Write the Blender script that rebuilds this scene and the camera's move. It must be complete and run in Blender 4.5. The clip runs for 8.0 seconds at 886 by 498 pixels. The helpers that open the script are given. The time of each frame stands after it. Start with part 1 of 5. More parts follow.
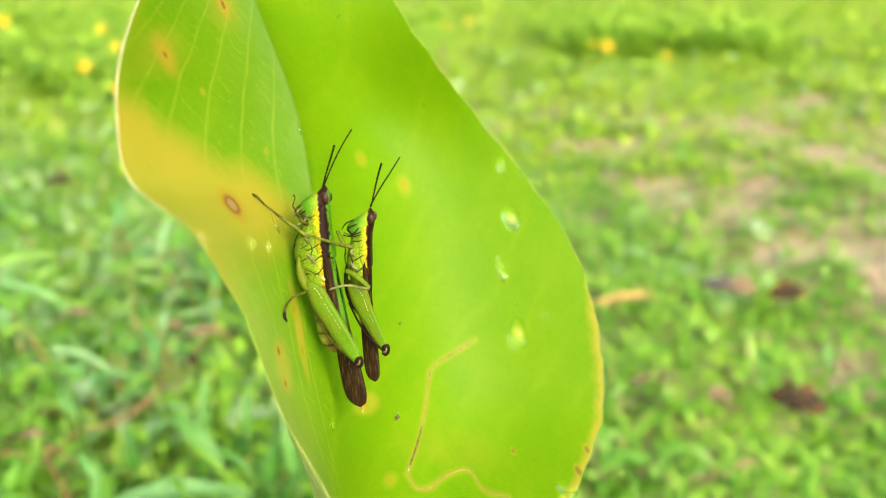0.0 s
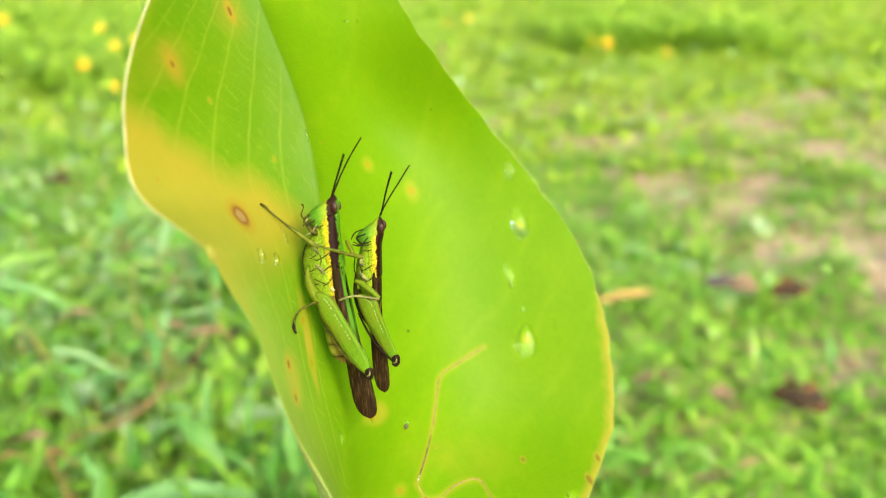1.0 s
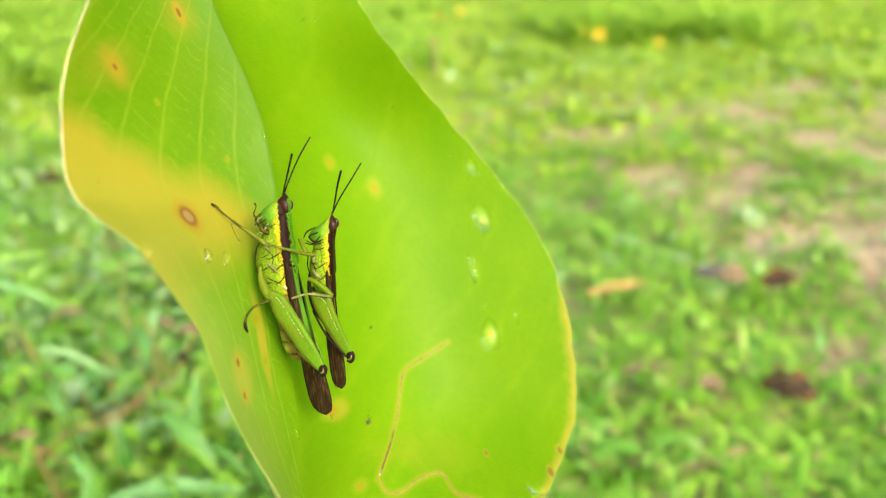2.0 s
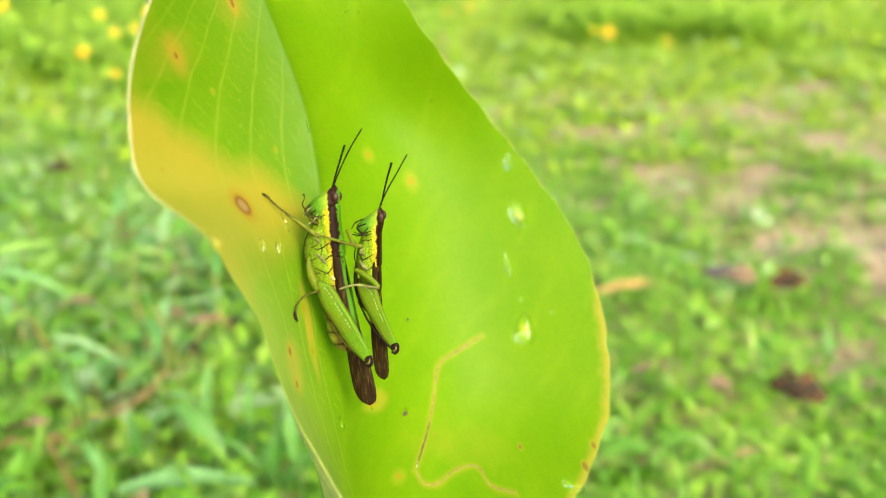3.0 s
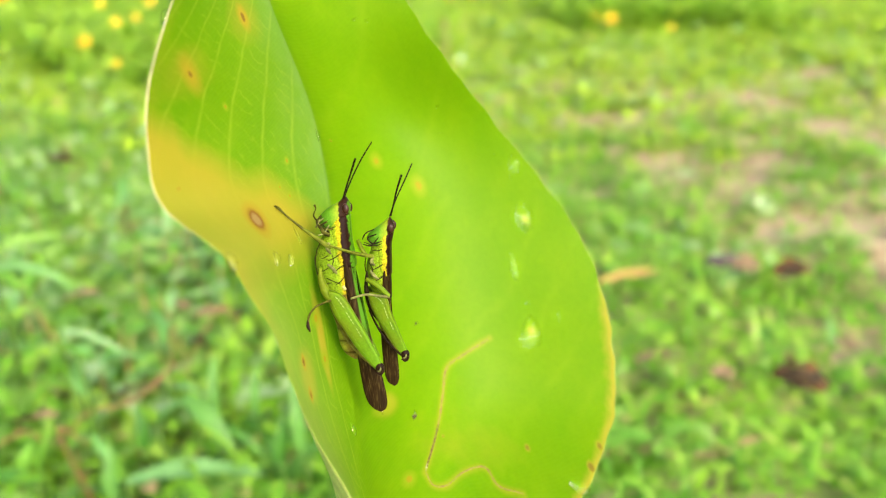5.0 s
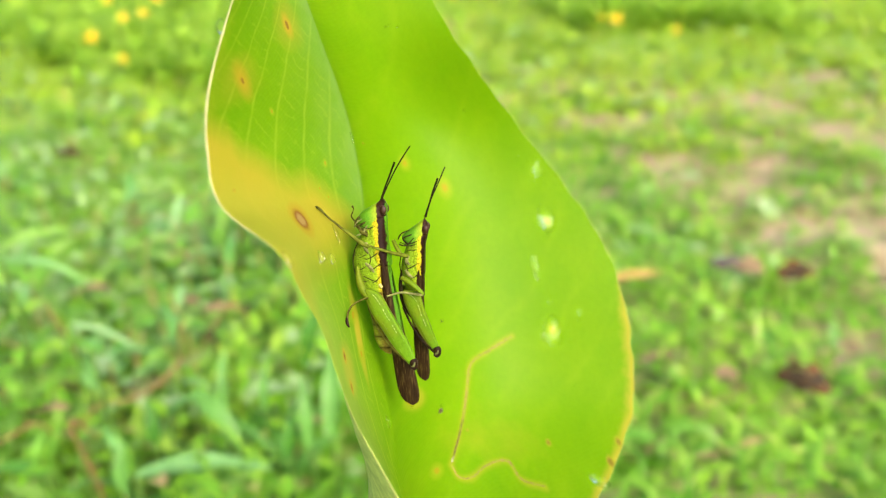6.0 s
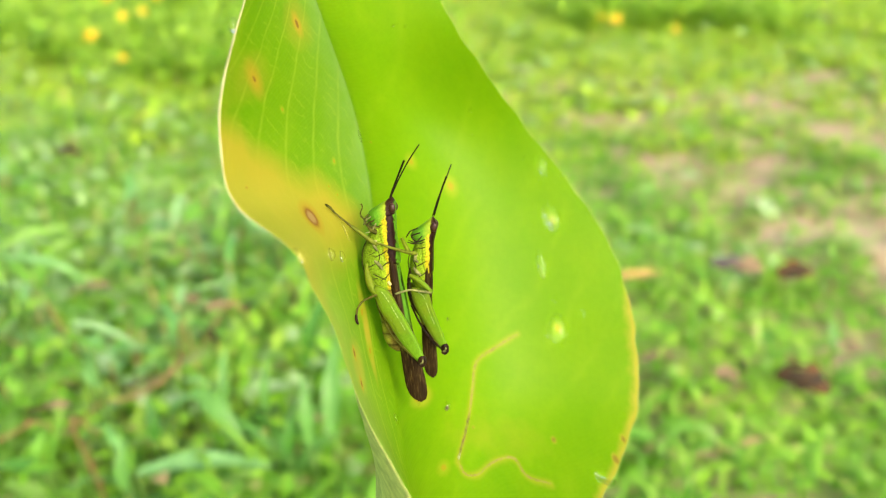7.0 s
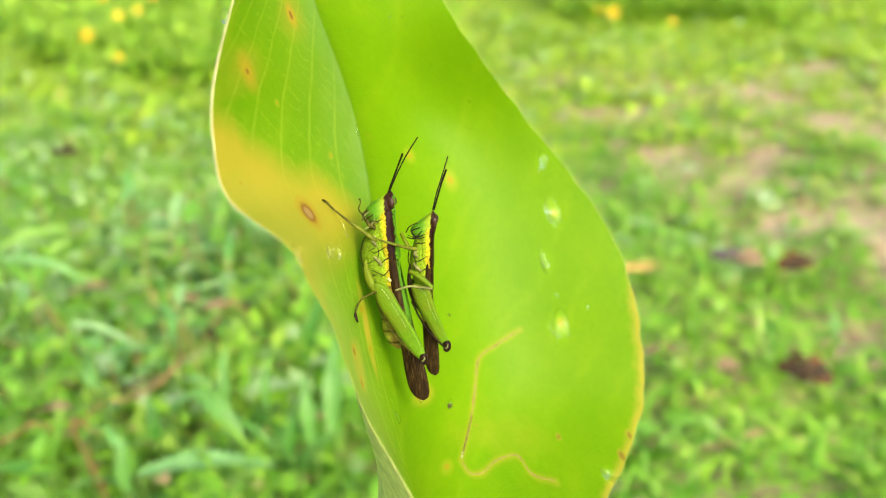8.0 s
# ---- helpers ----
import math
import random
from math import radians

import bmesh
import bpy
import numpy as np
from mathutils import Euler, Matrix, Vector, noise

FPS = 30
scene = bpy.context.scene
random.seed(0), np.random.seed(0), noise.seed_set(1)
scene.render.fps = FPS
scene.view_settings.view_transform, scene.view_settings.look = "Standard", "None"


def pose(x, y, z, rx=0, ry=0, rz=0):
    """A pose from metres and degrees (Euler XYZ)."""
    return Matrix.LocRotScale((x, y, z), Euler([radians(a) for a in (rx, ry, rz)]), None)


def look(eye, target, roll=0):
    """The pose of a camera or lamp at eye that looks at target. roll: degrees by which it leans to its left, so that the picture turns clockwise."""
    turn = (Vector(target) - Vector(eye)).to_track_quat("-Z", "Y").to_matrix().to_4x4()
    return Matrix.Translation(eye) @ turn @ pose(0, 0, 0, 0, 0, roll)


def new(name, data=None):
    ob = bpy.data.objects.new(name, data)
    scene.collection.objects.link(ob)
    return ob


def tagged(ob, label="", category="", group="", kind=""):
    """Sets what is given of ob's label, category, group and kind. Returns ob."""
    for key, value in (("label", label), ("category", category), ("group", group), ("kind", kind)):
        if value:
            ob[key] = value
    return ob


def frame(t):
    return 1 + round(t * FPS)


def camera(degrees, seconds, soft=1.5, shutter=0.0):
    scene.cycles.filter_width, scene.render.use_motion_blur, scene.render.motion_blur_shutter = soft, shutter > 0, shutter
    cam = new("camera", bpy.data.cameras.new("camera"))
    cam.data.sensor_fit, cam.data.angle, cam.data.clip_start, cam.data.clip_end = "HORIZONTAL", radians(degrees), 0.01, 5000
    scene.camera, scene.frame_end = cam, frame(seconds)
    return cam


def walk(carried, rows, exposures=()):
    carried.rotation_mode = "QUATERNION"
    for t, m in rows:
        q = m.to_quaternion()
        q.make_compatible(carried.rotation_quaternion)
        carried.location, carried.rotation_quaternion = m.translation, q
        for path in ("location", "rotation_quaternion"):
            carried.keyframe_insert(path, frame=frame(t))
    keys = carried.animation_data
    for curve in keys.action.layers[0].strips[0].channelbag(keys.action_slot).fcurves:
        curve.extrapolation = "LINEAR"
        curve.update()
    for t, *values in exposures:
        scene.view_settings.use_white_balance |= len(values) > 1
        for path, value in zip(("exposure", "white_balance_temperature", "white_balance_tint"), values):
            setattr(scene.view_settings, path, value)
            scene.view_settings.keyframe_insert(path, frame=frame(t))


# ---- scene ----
cam = camera(60.0, 8.0, soft=1.1)
cam.data.dof.use_dof = True
cam.data.dof.focus_distance = 0.110
cam.data.dof.aperture_fstop = 15.5

PATH = [
    (0.0, pose(0.00000, 0.00000, 0.38000, 69.000, -0.000, -0.000)),
    (0.5, pose(-0.00144, 0.00110, 0.37998, 68.784, -0.006, 0.050)),
    (1.0, pose(-0.00149, 0.00208, 0.38107, 68.762, 0.179, -0.070)),
    (1.5, pose(0.00303, 0.00310, 0.38270, 68.507, 0.493, -0.532)),
    (1.7, pose(0.00477, 0.00222, 0.38242, 68.461, 0.783, -0.633)),
    (2.8, pose(0.00068, 0.00066, 0.38087, 67.756, 0.207, -0.123)),
    (3.0, pose(-0.00139, 0.00062, 0.38171, 67.980, -0.070, 0.010)),
    (3.5, pose(-0.00135, 0.00069, 0.38285, 67.694, -0.237, -0.138)),
    (4.0, pose(-0.00301, 0.00184, 0.38362, 67.239, 0.114, 0.069)),
    (4.5, pose(-0.00170, 0.00164, 0.38429, 67.090, 0.383, 0.013)),
    (6.0, pose(-0.00693, -0.00403, 0.38744, 66.907, -0.349, 0.437)),
    (6.5, pose(-0.00929, -0.00439, 0.38756, 66.945, -0.489, 0.541)),
    (7.0, pose(-0.00836, -0.00478, 0.38751, 66.857, -0.509, 0.399)),
    (7.5, pose(-0.01029, -0.00355, 0.38675, 66.612, -0.200, 0.438)),
    (8.0, pose(-0.00851, -0.00249, 0.38637, 66.554, 0.160, 0.081)),
]
walk(cam, PATH)

# ---- daylight under a bright veiled sky ----
scene.view_settings.exposure = 1.38
world = bpy.data.worlds.new("sky")
scene.world = world
world.use_nodes = True
wn, wl = world.node_tree.nodes, world.node_tree.links
sky = wn.new("ShaderNodeTexSky")
sky.sky_type, sky.sun_disc = "NISHITA", False
sky.sun_elevation, sky.sun_rotation = radians(36), radians(148)
sky.air_density, sky.dust_density, sky.ozone_density = 1.0, 7.0, 0.3
wl.new(sky.outputs["Color"], wn["Background"].inputs["Color"])
wn["Background"].inputs["Strength"].default_value = 0.15
sun = new("sun", bpy.data.lights.new("sun", "SUN"))
sun.data.energy, sun.data.angle, sun.data.color = 0.60, radians(60), (1.0, 0.95, 0.86)
sun.matrix_world = look((0.62, -1.0, 0.86), (0, 0, 0))

# local frame of the leaf and the insects: x to the right, y up along the leaf, z out of the leaf's face; millimetres
NEAR = pose(0, 0, 0.38, 69, 0, 0)
MM = 0.001


# ---- materials ----
def material(name):
    m = bpy.data.materials.new(name)
    m.use_nodes = True
    n, l = m.node_tree.nodes, m.node_tree.links
    return m, n, l, n["Principled BSDF"], n["Material Output"]


def ramp(n, l, value, stops):
    r = n.new("ShaderNodeValToRGB")
    while len(r.color_ramp.elements) < len(stops):
        r.color_ramp.elements.new(0.5)
    for e, (p, c) in zip(r.color_ramp.elements, stops):
        e.position, e.color = p, (*c, 1) if len(c) == 3 else c
    l.new(value, r.inputs[0])
    return r.outputs[0]


def noise_tex(n, l, vector, scale, detail=3.0, rough=0.55):
    t = n.new("ShaderNodeTexNoise")
    t.inputs["Scale"].default_value, t.inputs["Detail"].default_value = scale, detail
    t.inputs["Roughness"].default_value = rough
    l.new(vector, t.inputs["Vector"])
    return t.outputs["Fac"]


def calc(n, l, op, a, b=None, c=None):
    m = n.new("ShaderNodeMath")
    m.operation = op
    for i, v in enumerate((a, b, c)):
        if v is None:
            continue
        if isinstance(v, (int, float)):
            m.inputs[i].default_value = v
        else:
            l.new(v, m.inputs[i])
    return m.outputs[0]


def blend(n, l, fac, a, b, mode="MIX"):
    m = n.new("ShaderNodeMix")
    m.data_type, m.blend_type = "RGBA", mode
    for i, v in ((0, fac), (6, a), (7, b)):
        if isinstance(v, (int, float)):
            m.inputs[i].default_value = v
        elif isinstance(v, tuple):
            m.inputs[i].default_value = (*v, 1)
        else:
            l.new(v, m.inputs[i])
    return m.outputs[2]


def bump(n, l, height, strength, distance, bsdf):
    b = n.new("ShaderNodeBump")
    b.inputs["Strength"].default_value, b.inputs["Distance"].default_value = strength, distance
    l.new(height, b.inputs["Height"])
    l.new(b.outputs[0], bsdf.inputs["Normal"])
    return b


def see_through(n, l, out, bsdf, colour, share):
    """Adds light that passes through thin plant tissue."""
    t, mix = n.new("ShaderNodeBsdfTranslucent"), n.new("ShaderNodeMixShader")
    if isinstance(colour, tuple):
        t.inputs[0].default_value = (*colour, 1)
    else:
        l.new(colour, t.inputs[0])
    mix.inputs[0].default_value = share
    l.new(bsdf.outputs[0], mix.inputs[1])
    l.new(t.outputs[0], mix.inputs[2])
    l.new(mix.outputs[0], out.inputs[0])


def plain(name, colour, rough=0.5, spec=0.5, grain=0.25, scale=900.0, relief=0.0):
    m, n, l, p, out = material(name)
    tc = n.new("ShaderNodeTexCoord")
    f = noise_tex(n, l, tc.outputs["Object"], scale)
    dark = tuple(c * (1 - grain) for c in colour)
    lite = tuple(min(1, c * (1 + grain)) for c in colour)
    l.new(ramp(n, l, f, [(0.3, dark), (0.7, lite)]), p.inputs["Base Color"])
    p.inputs["Roughness"].default_value, p.inputs["Specular IOR Level"].default_value = rough, spec
    if relief:
        bump(n, l, f, 0.5, relief, p)
    return m


def foliage(name, stops, share=0.4, rough=0.4, scale=60.0, island=True, spec=0.5, patches=False):
    """Thin green leaves, varied leaf by leaf and blotchy within."""
    m, n, l, p, out = material(name)
    if island:
        r = n.new("ShaderNodeNewGeometry").outputs["Random Per Island"]
    else:
        r = n.new("ShaderNodeObjectInfo").outputs["Random"]
    tc = n.new("ShaderNodeTexCoord")
    base = ramp(n, l, r, stops)
    f = noise_tex(n, l, tc.outputs["Object"], scale, 4)
    col = blend(n, l, 1.0, base, ramp(n, l, f, [(0.25, (0.6, 0.66, 0.6)), (0.75, (1.25, 1.2, 1.2))]), "MULTIPLY")
    if patches:
        pos = n.new("ShaderNodeNewGeometry").outputs["Position"]
        g = noise_tex(n, l, pos, 5.5, 4, 0.6)
        col = blend(n, l, 1.0, col, ramp(n, l, g, [(0.34, (0.76, 0.89, 0.82)), (0.5, (1.0, 1.02, 0.97)), (0.68, (1.2, 1.12, 1.06))]), "MULTIPLY")
        h = noise_tex(n, l, pos, 26, 3, 0.5)
        col = blend(n, l, 1.0, col, ramp(n, l, h, [(0.36, (0.82, 0.92, 0.88)), (0.52, (1.0, 1.0, 1.0)), (0.66, (1.12, 1.06, 1.08))]), "MULTIPLY")
    l.new(col, p.inputs["Base Color"])
    p.inputs["Roughness"].default_value = rough
    p.inputs["Specular IOR Level"].default_value = spec
    see_through(n, l, out, p, col, share)
    return m


GREENS = [(0.0, (0.150, 0.37, 0.023)), (0.35, (0.225, 0.48, 0.034)), (0.7, (0.295, 0.55, 0.050)), (0.90, (0.36, 0.59, 0.08)), (0.95, (0.44, 0.44, 0.14)), (1.0, (0.42, 0.30, 0.16))]
weed_mat = foliage("weed_green", GREENS, 0.42, 0.36, 60, spec=0.45, patches=True)
lawn_mat = foliage("lawn_green", [(0.0, (0.26, 0.46, 0.035)), (0.5, (0.41, 0.61, 0.038)), (0.9, (0.48, 0.67, 0.06)), (0.95, (0.46, 0.46, 0.14)), (1.0, (0.46, 0.34, 0.18))], 0.42, 0.4, 60, spec=0.35, patches=True)
glaucous_mat = foliage("glaucous_leaf", [(0.0, (0.14, 0.38, 0.08)), (0.6, (0.22, 0.46, 0.15)), (1.0, (0.33, 0.53, 0.25))], 0.3, 0.4, 60, island=False, spec=0.4)
# whitish sky glints on small leaves, given as a pale leaf colour
glint_leaf_mat = foliage("glint_pale_leaf", [(0.0, (0.28, 0.50, 0.14)), (0.6, (0.37, 0.56, 0.24)), (1.0, (0.44, 0.60, 0.33))], 0.35, 0.42, 60, spec=0.35)
blade_mat = foliage("blade_green", [(0.0, (0.14, 0.37, 0.04)), (0.4, (0.21, 0.48, 0.06)), (0.75, (0.27, 0.53, 0.09)), (1.0, (0.36, 0.59, 0.15))], 0.4, 0.42, 45, island=False, spec=0.3)
# darker copy of the blade green: shade among the weeds put into colour
shaded_mat = foliage("shaded_green_leaf", [(0.0, (0.06, 0.21, 0.022)), (0.5, (0.095, 0.28, 0.04)), (1.0, (0.15, 0.36, 0.08))], 0.35, 0.42, 45, island=False, spec=0.3)
thicket_mat = foliage("thicket_green", [(0.0, (0.22, 0.46, 0.03)), (0.5, (0.33, 0.56, 0.045)), (1.0, (0.42, 0.64, 0.065))], 0.42, 0.45, 40, spec=0.3)
straw_mat = foliage("straw", [(0.0, (0.30, 0.19, 0.10)), (0.5, (0.48, 0.34, 0.20)), (1.0, (0.60, 0.47, 0.30))], 0.15, 0.7, 200)
petal_mat = foliage("petal_yellow", [(0.0, (0.85, 0.52, 0.01)), (1.0, (0.95, 0.68, 0.02))], 0.35, 0.5, 150)
disc_mat = plain("flower_disc", (0.62, 0.30, 0.02), 0.8, 0.2, 0.4, 1500)
stalk_mat = plain("stalk_red_green", (0.24, 0.22, 0.07), 0.5, 0.4, 0.5, 120)
red_stem_mat = plain("stem_reddish", (0.24, 0.13, 0.06), 0.5, 0.3, 0.3, 150)
weed_stem_mat = plain("weed_stem_dark", (0.07, 0.15, 0.025), 0.6, 0.15, 0.3, 200)
stem_mat = plain("stem_green", (0.24, 0.42, 0.05), 0.4, 0.5, 0.2, 200)


def dead_material():
    """Wet rotting leaf: near black with rusty patches."""
    m, n, l, p, out = material("dead_leaf_brown")
    tc = n.new("ShaderNodeTexCoord")
    f, g = noise_tex(n, l, tc.outputs["Object"], 55, 4, 0.6), noise_tex(n, l, tc.outputs["Object"], 300, 4)
    col = ramp(n, l, f, [(0.38, (0.022, 0.018, 0.010)), (0.54, (0.06, 0.035, 0.012)), (0.68, (0.20, 0.075, 0.014))])
    col = blend(n, l, 1.0, col, ramp(n, l, g, [(0.3, (0.6, 0.6, 0.6)), (0.7, (1.3, 1.3, 1.3))]), "MULTIPLY")
    l.new(col, p.inputs["Base Color"])
    p.inputs["Roughness"].default_value, p.inputs["Specular IOR Level"].default_value = 0.55, 0.15
    bump(n, l, g, 0.6, 0.002, p)
    return m


dead_mat = dead_material()
dead_grey_mat = plain("dead_leaf_grey", (0.075, 0.066, 0.058), 0.6, 0.25, 0.5, 80, 0.002)
dead_pink_mat = plain("dead_leaf_pinkish", (0.19, 0.14, 0.078), 0.7, 0.1, 0.55, 70, 0.002)
dead_orange_mat = plain("dead_leaf_orange", (0.34, 0.24, 0.07), 0.7, 0.15, 0.35, 90, 0.002)
mine_mat = plain("leaf_mine_tan", (0.27, 0.17, 0.05), 0.55, 0.4, 0.3, 1200)
# whitish colour for the highlight on the lower end of a mine
mine_glint_mat = plain("leaf_mine_glint", (0.62, 0.62, 0.46), 0.5, 0.4, 0.2, 900)
mine_dark_mat = plain("leaf_mine_dark", (0.10, 0.045, 0.02), 0.6, 0.4, 0.5, 2500)
rolled_mat = foliage("rolled_margin_cream", [(0.0, (0.54, 0.60, 0.19)), (1.0, (0.58, 0.64, 0.22))], 0.15, 0.5, 500, island=False, spec=0.10)
rim_mat = plain("leaf_rim_cream", (0.42, 0.40, 0.20), 0.4, 0.5, 0.25, 500)
rim_yellow_mat = plain("leaf_rim_yellow", (0.36, 0.44, 0.05), 0.4, 0.5, 0.4, 300)
speck_mat = plain("speck_dark", (0.055, 0.055, 0.014), 0.6, 0.3, 0.7, 2000)


def water():
    m, n, l, p, out = material("water")
    lens = n.new("ShaderNodeBsdfGlass")
    lens.inputs["Color"].default_value = (1.0, 1.0, 1.0, 1)
    lens.inputs["IOR"].default_value, lens.inputs["Roughness"].default_value = 1.333, 0.0
    clear, both = n.new("ShaderNodeBsdfTransparent"), n.new("ShaderNodeMixShader")
    both.inputs[0].default_value = 0.38
    l.new(clear.outputs[0], both.inputs[1])
    l.new(lens.outputs[0], both.inputs[2])
    l.new(both.outputs[0], out.inputs[0])
    return m


water_mat = water()


def soil():
    m, n, l, p, out = material("soil")
    pos = n.new("ShaderNodeNewGeometry").outputs["Position"]
    f, g = noise_tex(n, l, pos, 9, 6, 0.65), noise_tex(n, l, pos, 55, 5, 0.65)
    a = ramp(n, l, f, [(0.30, (0.28, 0.215, 0.13)), (0.50, (0.42, 0.335, 0.21)), (0.72, (0.50, 0.41, 0.28))])
    col = blend(n, l, 1.0, a, ramp(n, l, g, [(0.34, (0.5, 0.54, 0.5)), (0.7, (1.25, 1.2, 1.12))]), "MULTIPLY")
    worn = None
    for cx, cy, rx, ry, k in ((0.95, 1.30, 1.2, 0.85, 1.0), (-0.30, 1.0, 0.2, 0.15, 0.8), (0.45, 0.66, 0.3, 0.12, 0.7), (1.1, 1.85, 1.1, 0.6, 0.9)):
        mp = n.new("ShaderNodeMapping")
        mp.inputs["Location"].default_value = (-cx / rx, -cy / ry, 0)
        mp.inputs["Scale"].default_value = (1 / rx, 1 / ry, 0)
        l.new(pos, mp.inputs[0])
        ln = n.new("ShaderNodeVectorMath")
        ln.operation = "LENGTH"
        l.new(mp.outputs[0], ln.inputs[0])
        w = calc(n, l, "MULTIPLY_ADD", ln.outputs["Value"], -k, k * 1.25)
        worn = w if worn is None else calc(n, l, "MAXIMUM", worn, w)
    worn = calc(n, l, "ADD", worn, calc(n, l, "MULTIPLY", calc(n, l, "SUBTRACT", noise_tex(n, l, pos, 7, 5), 0.5), 1.6))
    moss = ramp(n, l, noise_tex(n, l, pos, 3.0, 5), [(0.35, (0.17, 0.27, 0.04)), (0.65, (0.26, 0.38, 0.07))])
    col = blend(n, l, ramp(n, l, worn, [(0.05, (0, 0, 0)), (0.3, (1, 1, 1))]), moss, col)
    l.new(col, p.inputs["Base Color"])
    p.inputs["Roughness"].default_value = 0.8
    bump(n, l, g, 0.8, 0.01, p)
    return m


soil_mat = soil()

# marks on the leaf and painted drop cores, in the leaf's flattened millimetres: x, y, radius, halo
MARKS_BROWN = [
    (-30.50, 9.5, 0.6, 2.6), (-9.93, 0.84, 0.8, 1.2), (-40.23, 29.89, 0.25, 0.1), (35.86, 83.36, 0.6, 0.3),
    (50.82, 83.56, 0.95, 0.35), (54.05, 79.96, 0.75, 0.3), (-17.9, 61.9, 0.8, 0.6), (14.74, 83.56, 0.25, 0.2),
    (1.50, 23.28, 0.2, 0.1), (-17.7, 67.9, 0.7, 0.6),
]
MARKS_AND_DROP_CORES = [
    # these two colour the amber light inside the big drops onto the leaf
    (41.80, 59.93, 0.8, 0.9), (45.04, 38.70, 0.6, 0.8),
    (18.99, 31.49, 1.2, 1.6), (9.85, 26.48, 0.8, 1.3), (-14.46, 31.29, 0.4, 0.5), (-11.24, 26.88, 0.5, 0.6), (-24.76, 16.07, 0.5, 0.6),
    (3.5, 74.6, 1.3, 1.0), (5.34, 90.77, 0.9, 1.2), (-9.6, 54.5, 1.0, 1.4), (-8.2, 62.1, 0.8, 1.6), (-12.10, 33.09, 0.4, 0.6),
]


def leaf_material():
    m, n, l, p, out = material("canna_leaf")
    at = n.new("ShaderNodeAttribute")
    at.attribute_name = "flat"
    flat = at.outputs["Vector"]
    sep = n.new("ShaderNodeSeparateXYZ")
    l.new(flat, sep.inputs[0])
    yel = n.new("ShaderNodeAttribute")
    yel.attribute_name = "yellowing"
    dry = n.new("ShaderNodeAttribute")
    dry.attribute_name = "dry_edge"
    big, fine = noise_tex(n, l, flat, 0.07, 4), noise_tex(n, l, flat, 0.9, 4)
    green = ramp(n, l, big, [(0.3, (0.172, 0.385, 0.001)), (0.7, (0.22, 0.423, 0.002))])
    green = blend(n, l, 1.0, green, ramp(n, l, fine, [(0.3, (0.95, 0.96, 0.9)), (0.7, (1.04, 1.03, 1.1))]), "MULTIPLY")
    # veins: fine ones everywhere; on the folded side broad pale ones bend down to the margin, with thin cross veins between them
    slant = calc(n, l, "ADD", sep.outputs[1], calc(n, l, "MULTIPLY", sep.outputs[0], 0.45))
    slant = calc(n, l, "ADD", slant, calc(n, l, "MULTIPLY", noise_tex(n, l, flat, 0.12, 2), 3.0))
    hair = calc(n, l, "PINGPONG", slant, 0.35)
    hair = ramp(n, l, calc(n, l, "DIVIDE", hair, 0.35), [(0.0, (0, 0, 0)), (1.0, (1, 1, 1))])
    vn = n.new("ShaderNodeAttribute")
    vn.attribute_name = "vein"
    wavy = calc(n, l, "ADD", vn.outputs["Fac"], calc(n, l, "MULTIPLY", calc(n, l, "SUBTRACT", noise_tex(n, l, flat, 0.11, 2), 0.5), 0.05))
    rib = calc(n, l, "DIVIDE", calc(n, l, "PINGPONG", wavy, 0.0985), 0.0985)
    rib = ramp(n, l, rib, [(0.0, (1, 1, 1)), (0.07, (0.6, 0.6, 0.6)), (0.16, (0, 0, 0)), (1.0, (0, 0, 0))])
    on_left = ramp(n, l, calc(n, l, "MULTIPLY_ADD", sep.outputs[0], 0.05, 0.5), [(0.25, (1, 1, 1)), (0.44, (0.8, 0.8, 0.8)), (0.49, (0, 0, 0))])
    cross = calc(n, l, "ADD", calc(n, l, "SUBTRACT", sep.outputs[0], sep.outputs[1]), calc(n, l, "MULTIPLY", noise_tex(n, l, flat, 0.2, 3), 7.0))
    cross = ramp(n, l, calc(n, l, "DIVIDE", calc(n, l, "PINGPONG", cross, 1.5), 1.5), [(0.0, (1, 1, 1)), (0.35, (0, 0, 0)), (1.0, (0, 0, 0))])
    cross = calc(n, l, "MULTIPLY", cross, ramp(n, l, noise_tex(n, l, flat, 0.22, 2), [(0.45, (0, 0, 0)), (0.62, (0.55, 0.55, 0.55))]))
    rib = calc(n, l, "MULTIPLY", rib, ramp(n, l, noise_tex(n, l, flat, 0.3, 2), [(0.35, (0.45, 0.45, 0.45)), (0.6, (0.9, 0.9, 0.9))]))
    rib = calc(n, l, "MULTIPLY", calc(n, l, "MAXIMUM", rib, cross), on_left)
    streak = calc(n, l, "ADD", sep.outputs[1], calc(n, l, "MULTIPLY", sep.outputs[0], 1.1))
    streak = calc(n, l, "DIVIDE", calc(n, l, "PINGPONG", calc(n, l, "ADD", streak, calc(n, l, "MULTIPLY", noise_tex(n, l, flat, 0.06, 2), 14.0)), 7.0), 7.0)
    streak = calc(n, l, "MULTIPLY", ramp(n, l, streak, [(0.0, (1, 1, 1)), (0.4, (0, 0, 0)), (1.0, (0, 0, 0))]), ramp(n, l, noise_tex(n, l, flat, 0.08, 2), [(0.4, (0, 0, 0)), (0.6, (0.5, 0.5, 0.5))]))
    green = blend(n, l, calc(n, l, "MULTIPLY", hair, 0.10), green, (0.28, 0.52, 0.02))
    green = blend(n, l, calc(n, l, "MULTIPLY", streak, 0.5), green, (0.30, 0.50, 0.01))
    green = blend(n, l, calc(n, l, "MULTIPLY", rib, 0.6), green, (0.40, 0.56, 0.03))
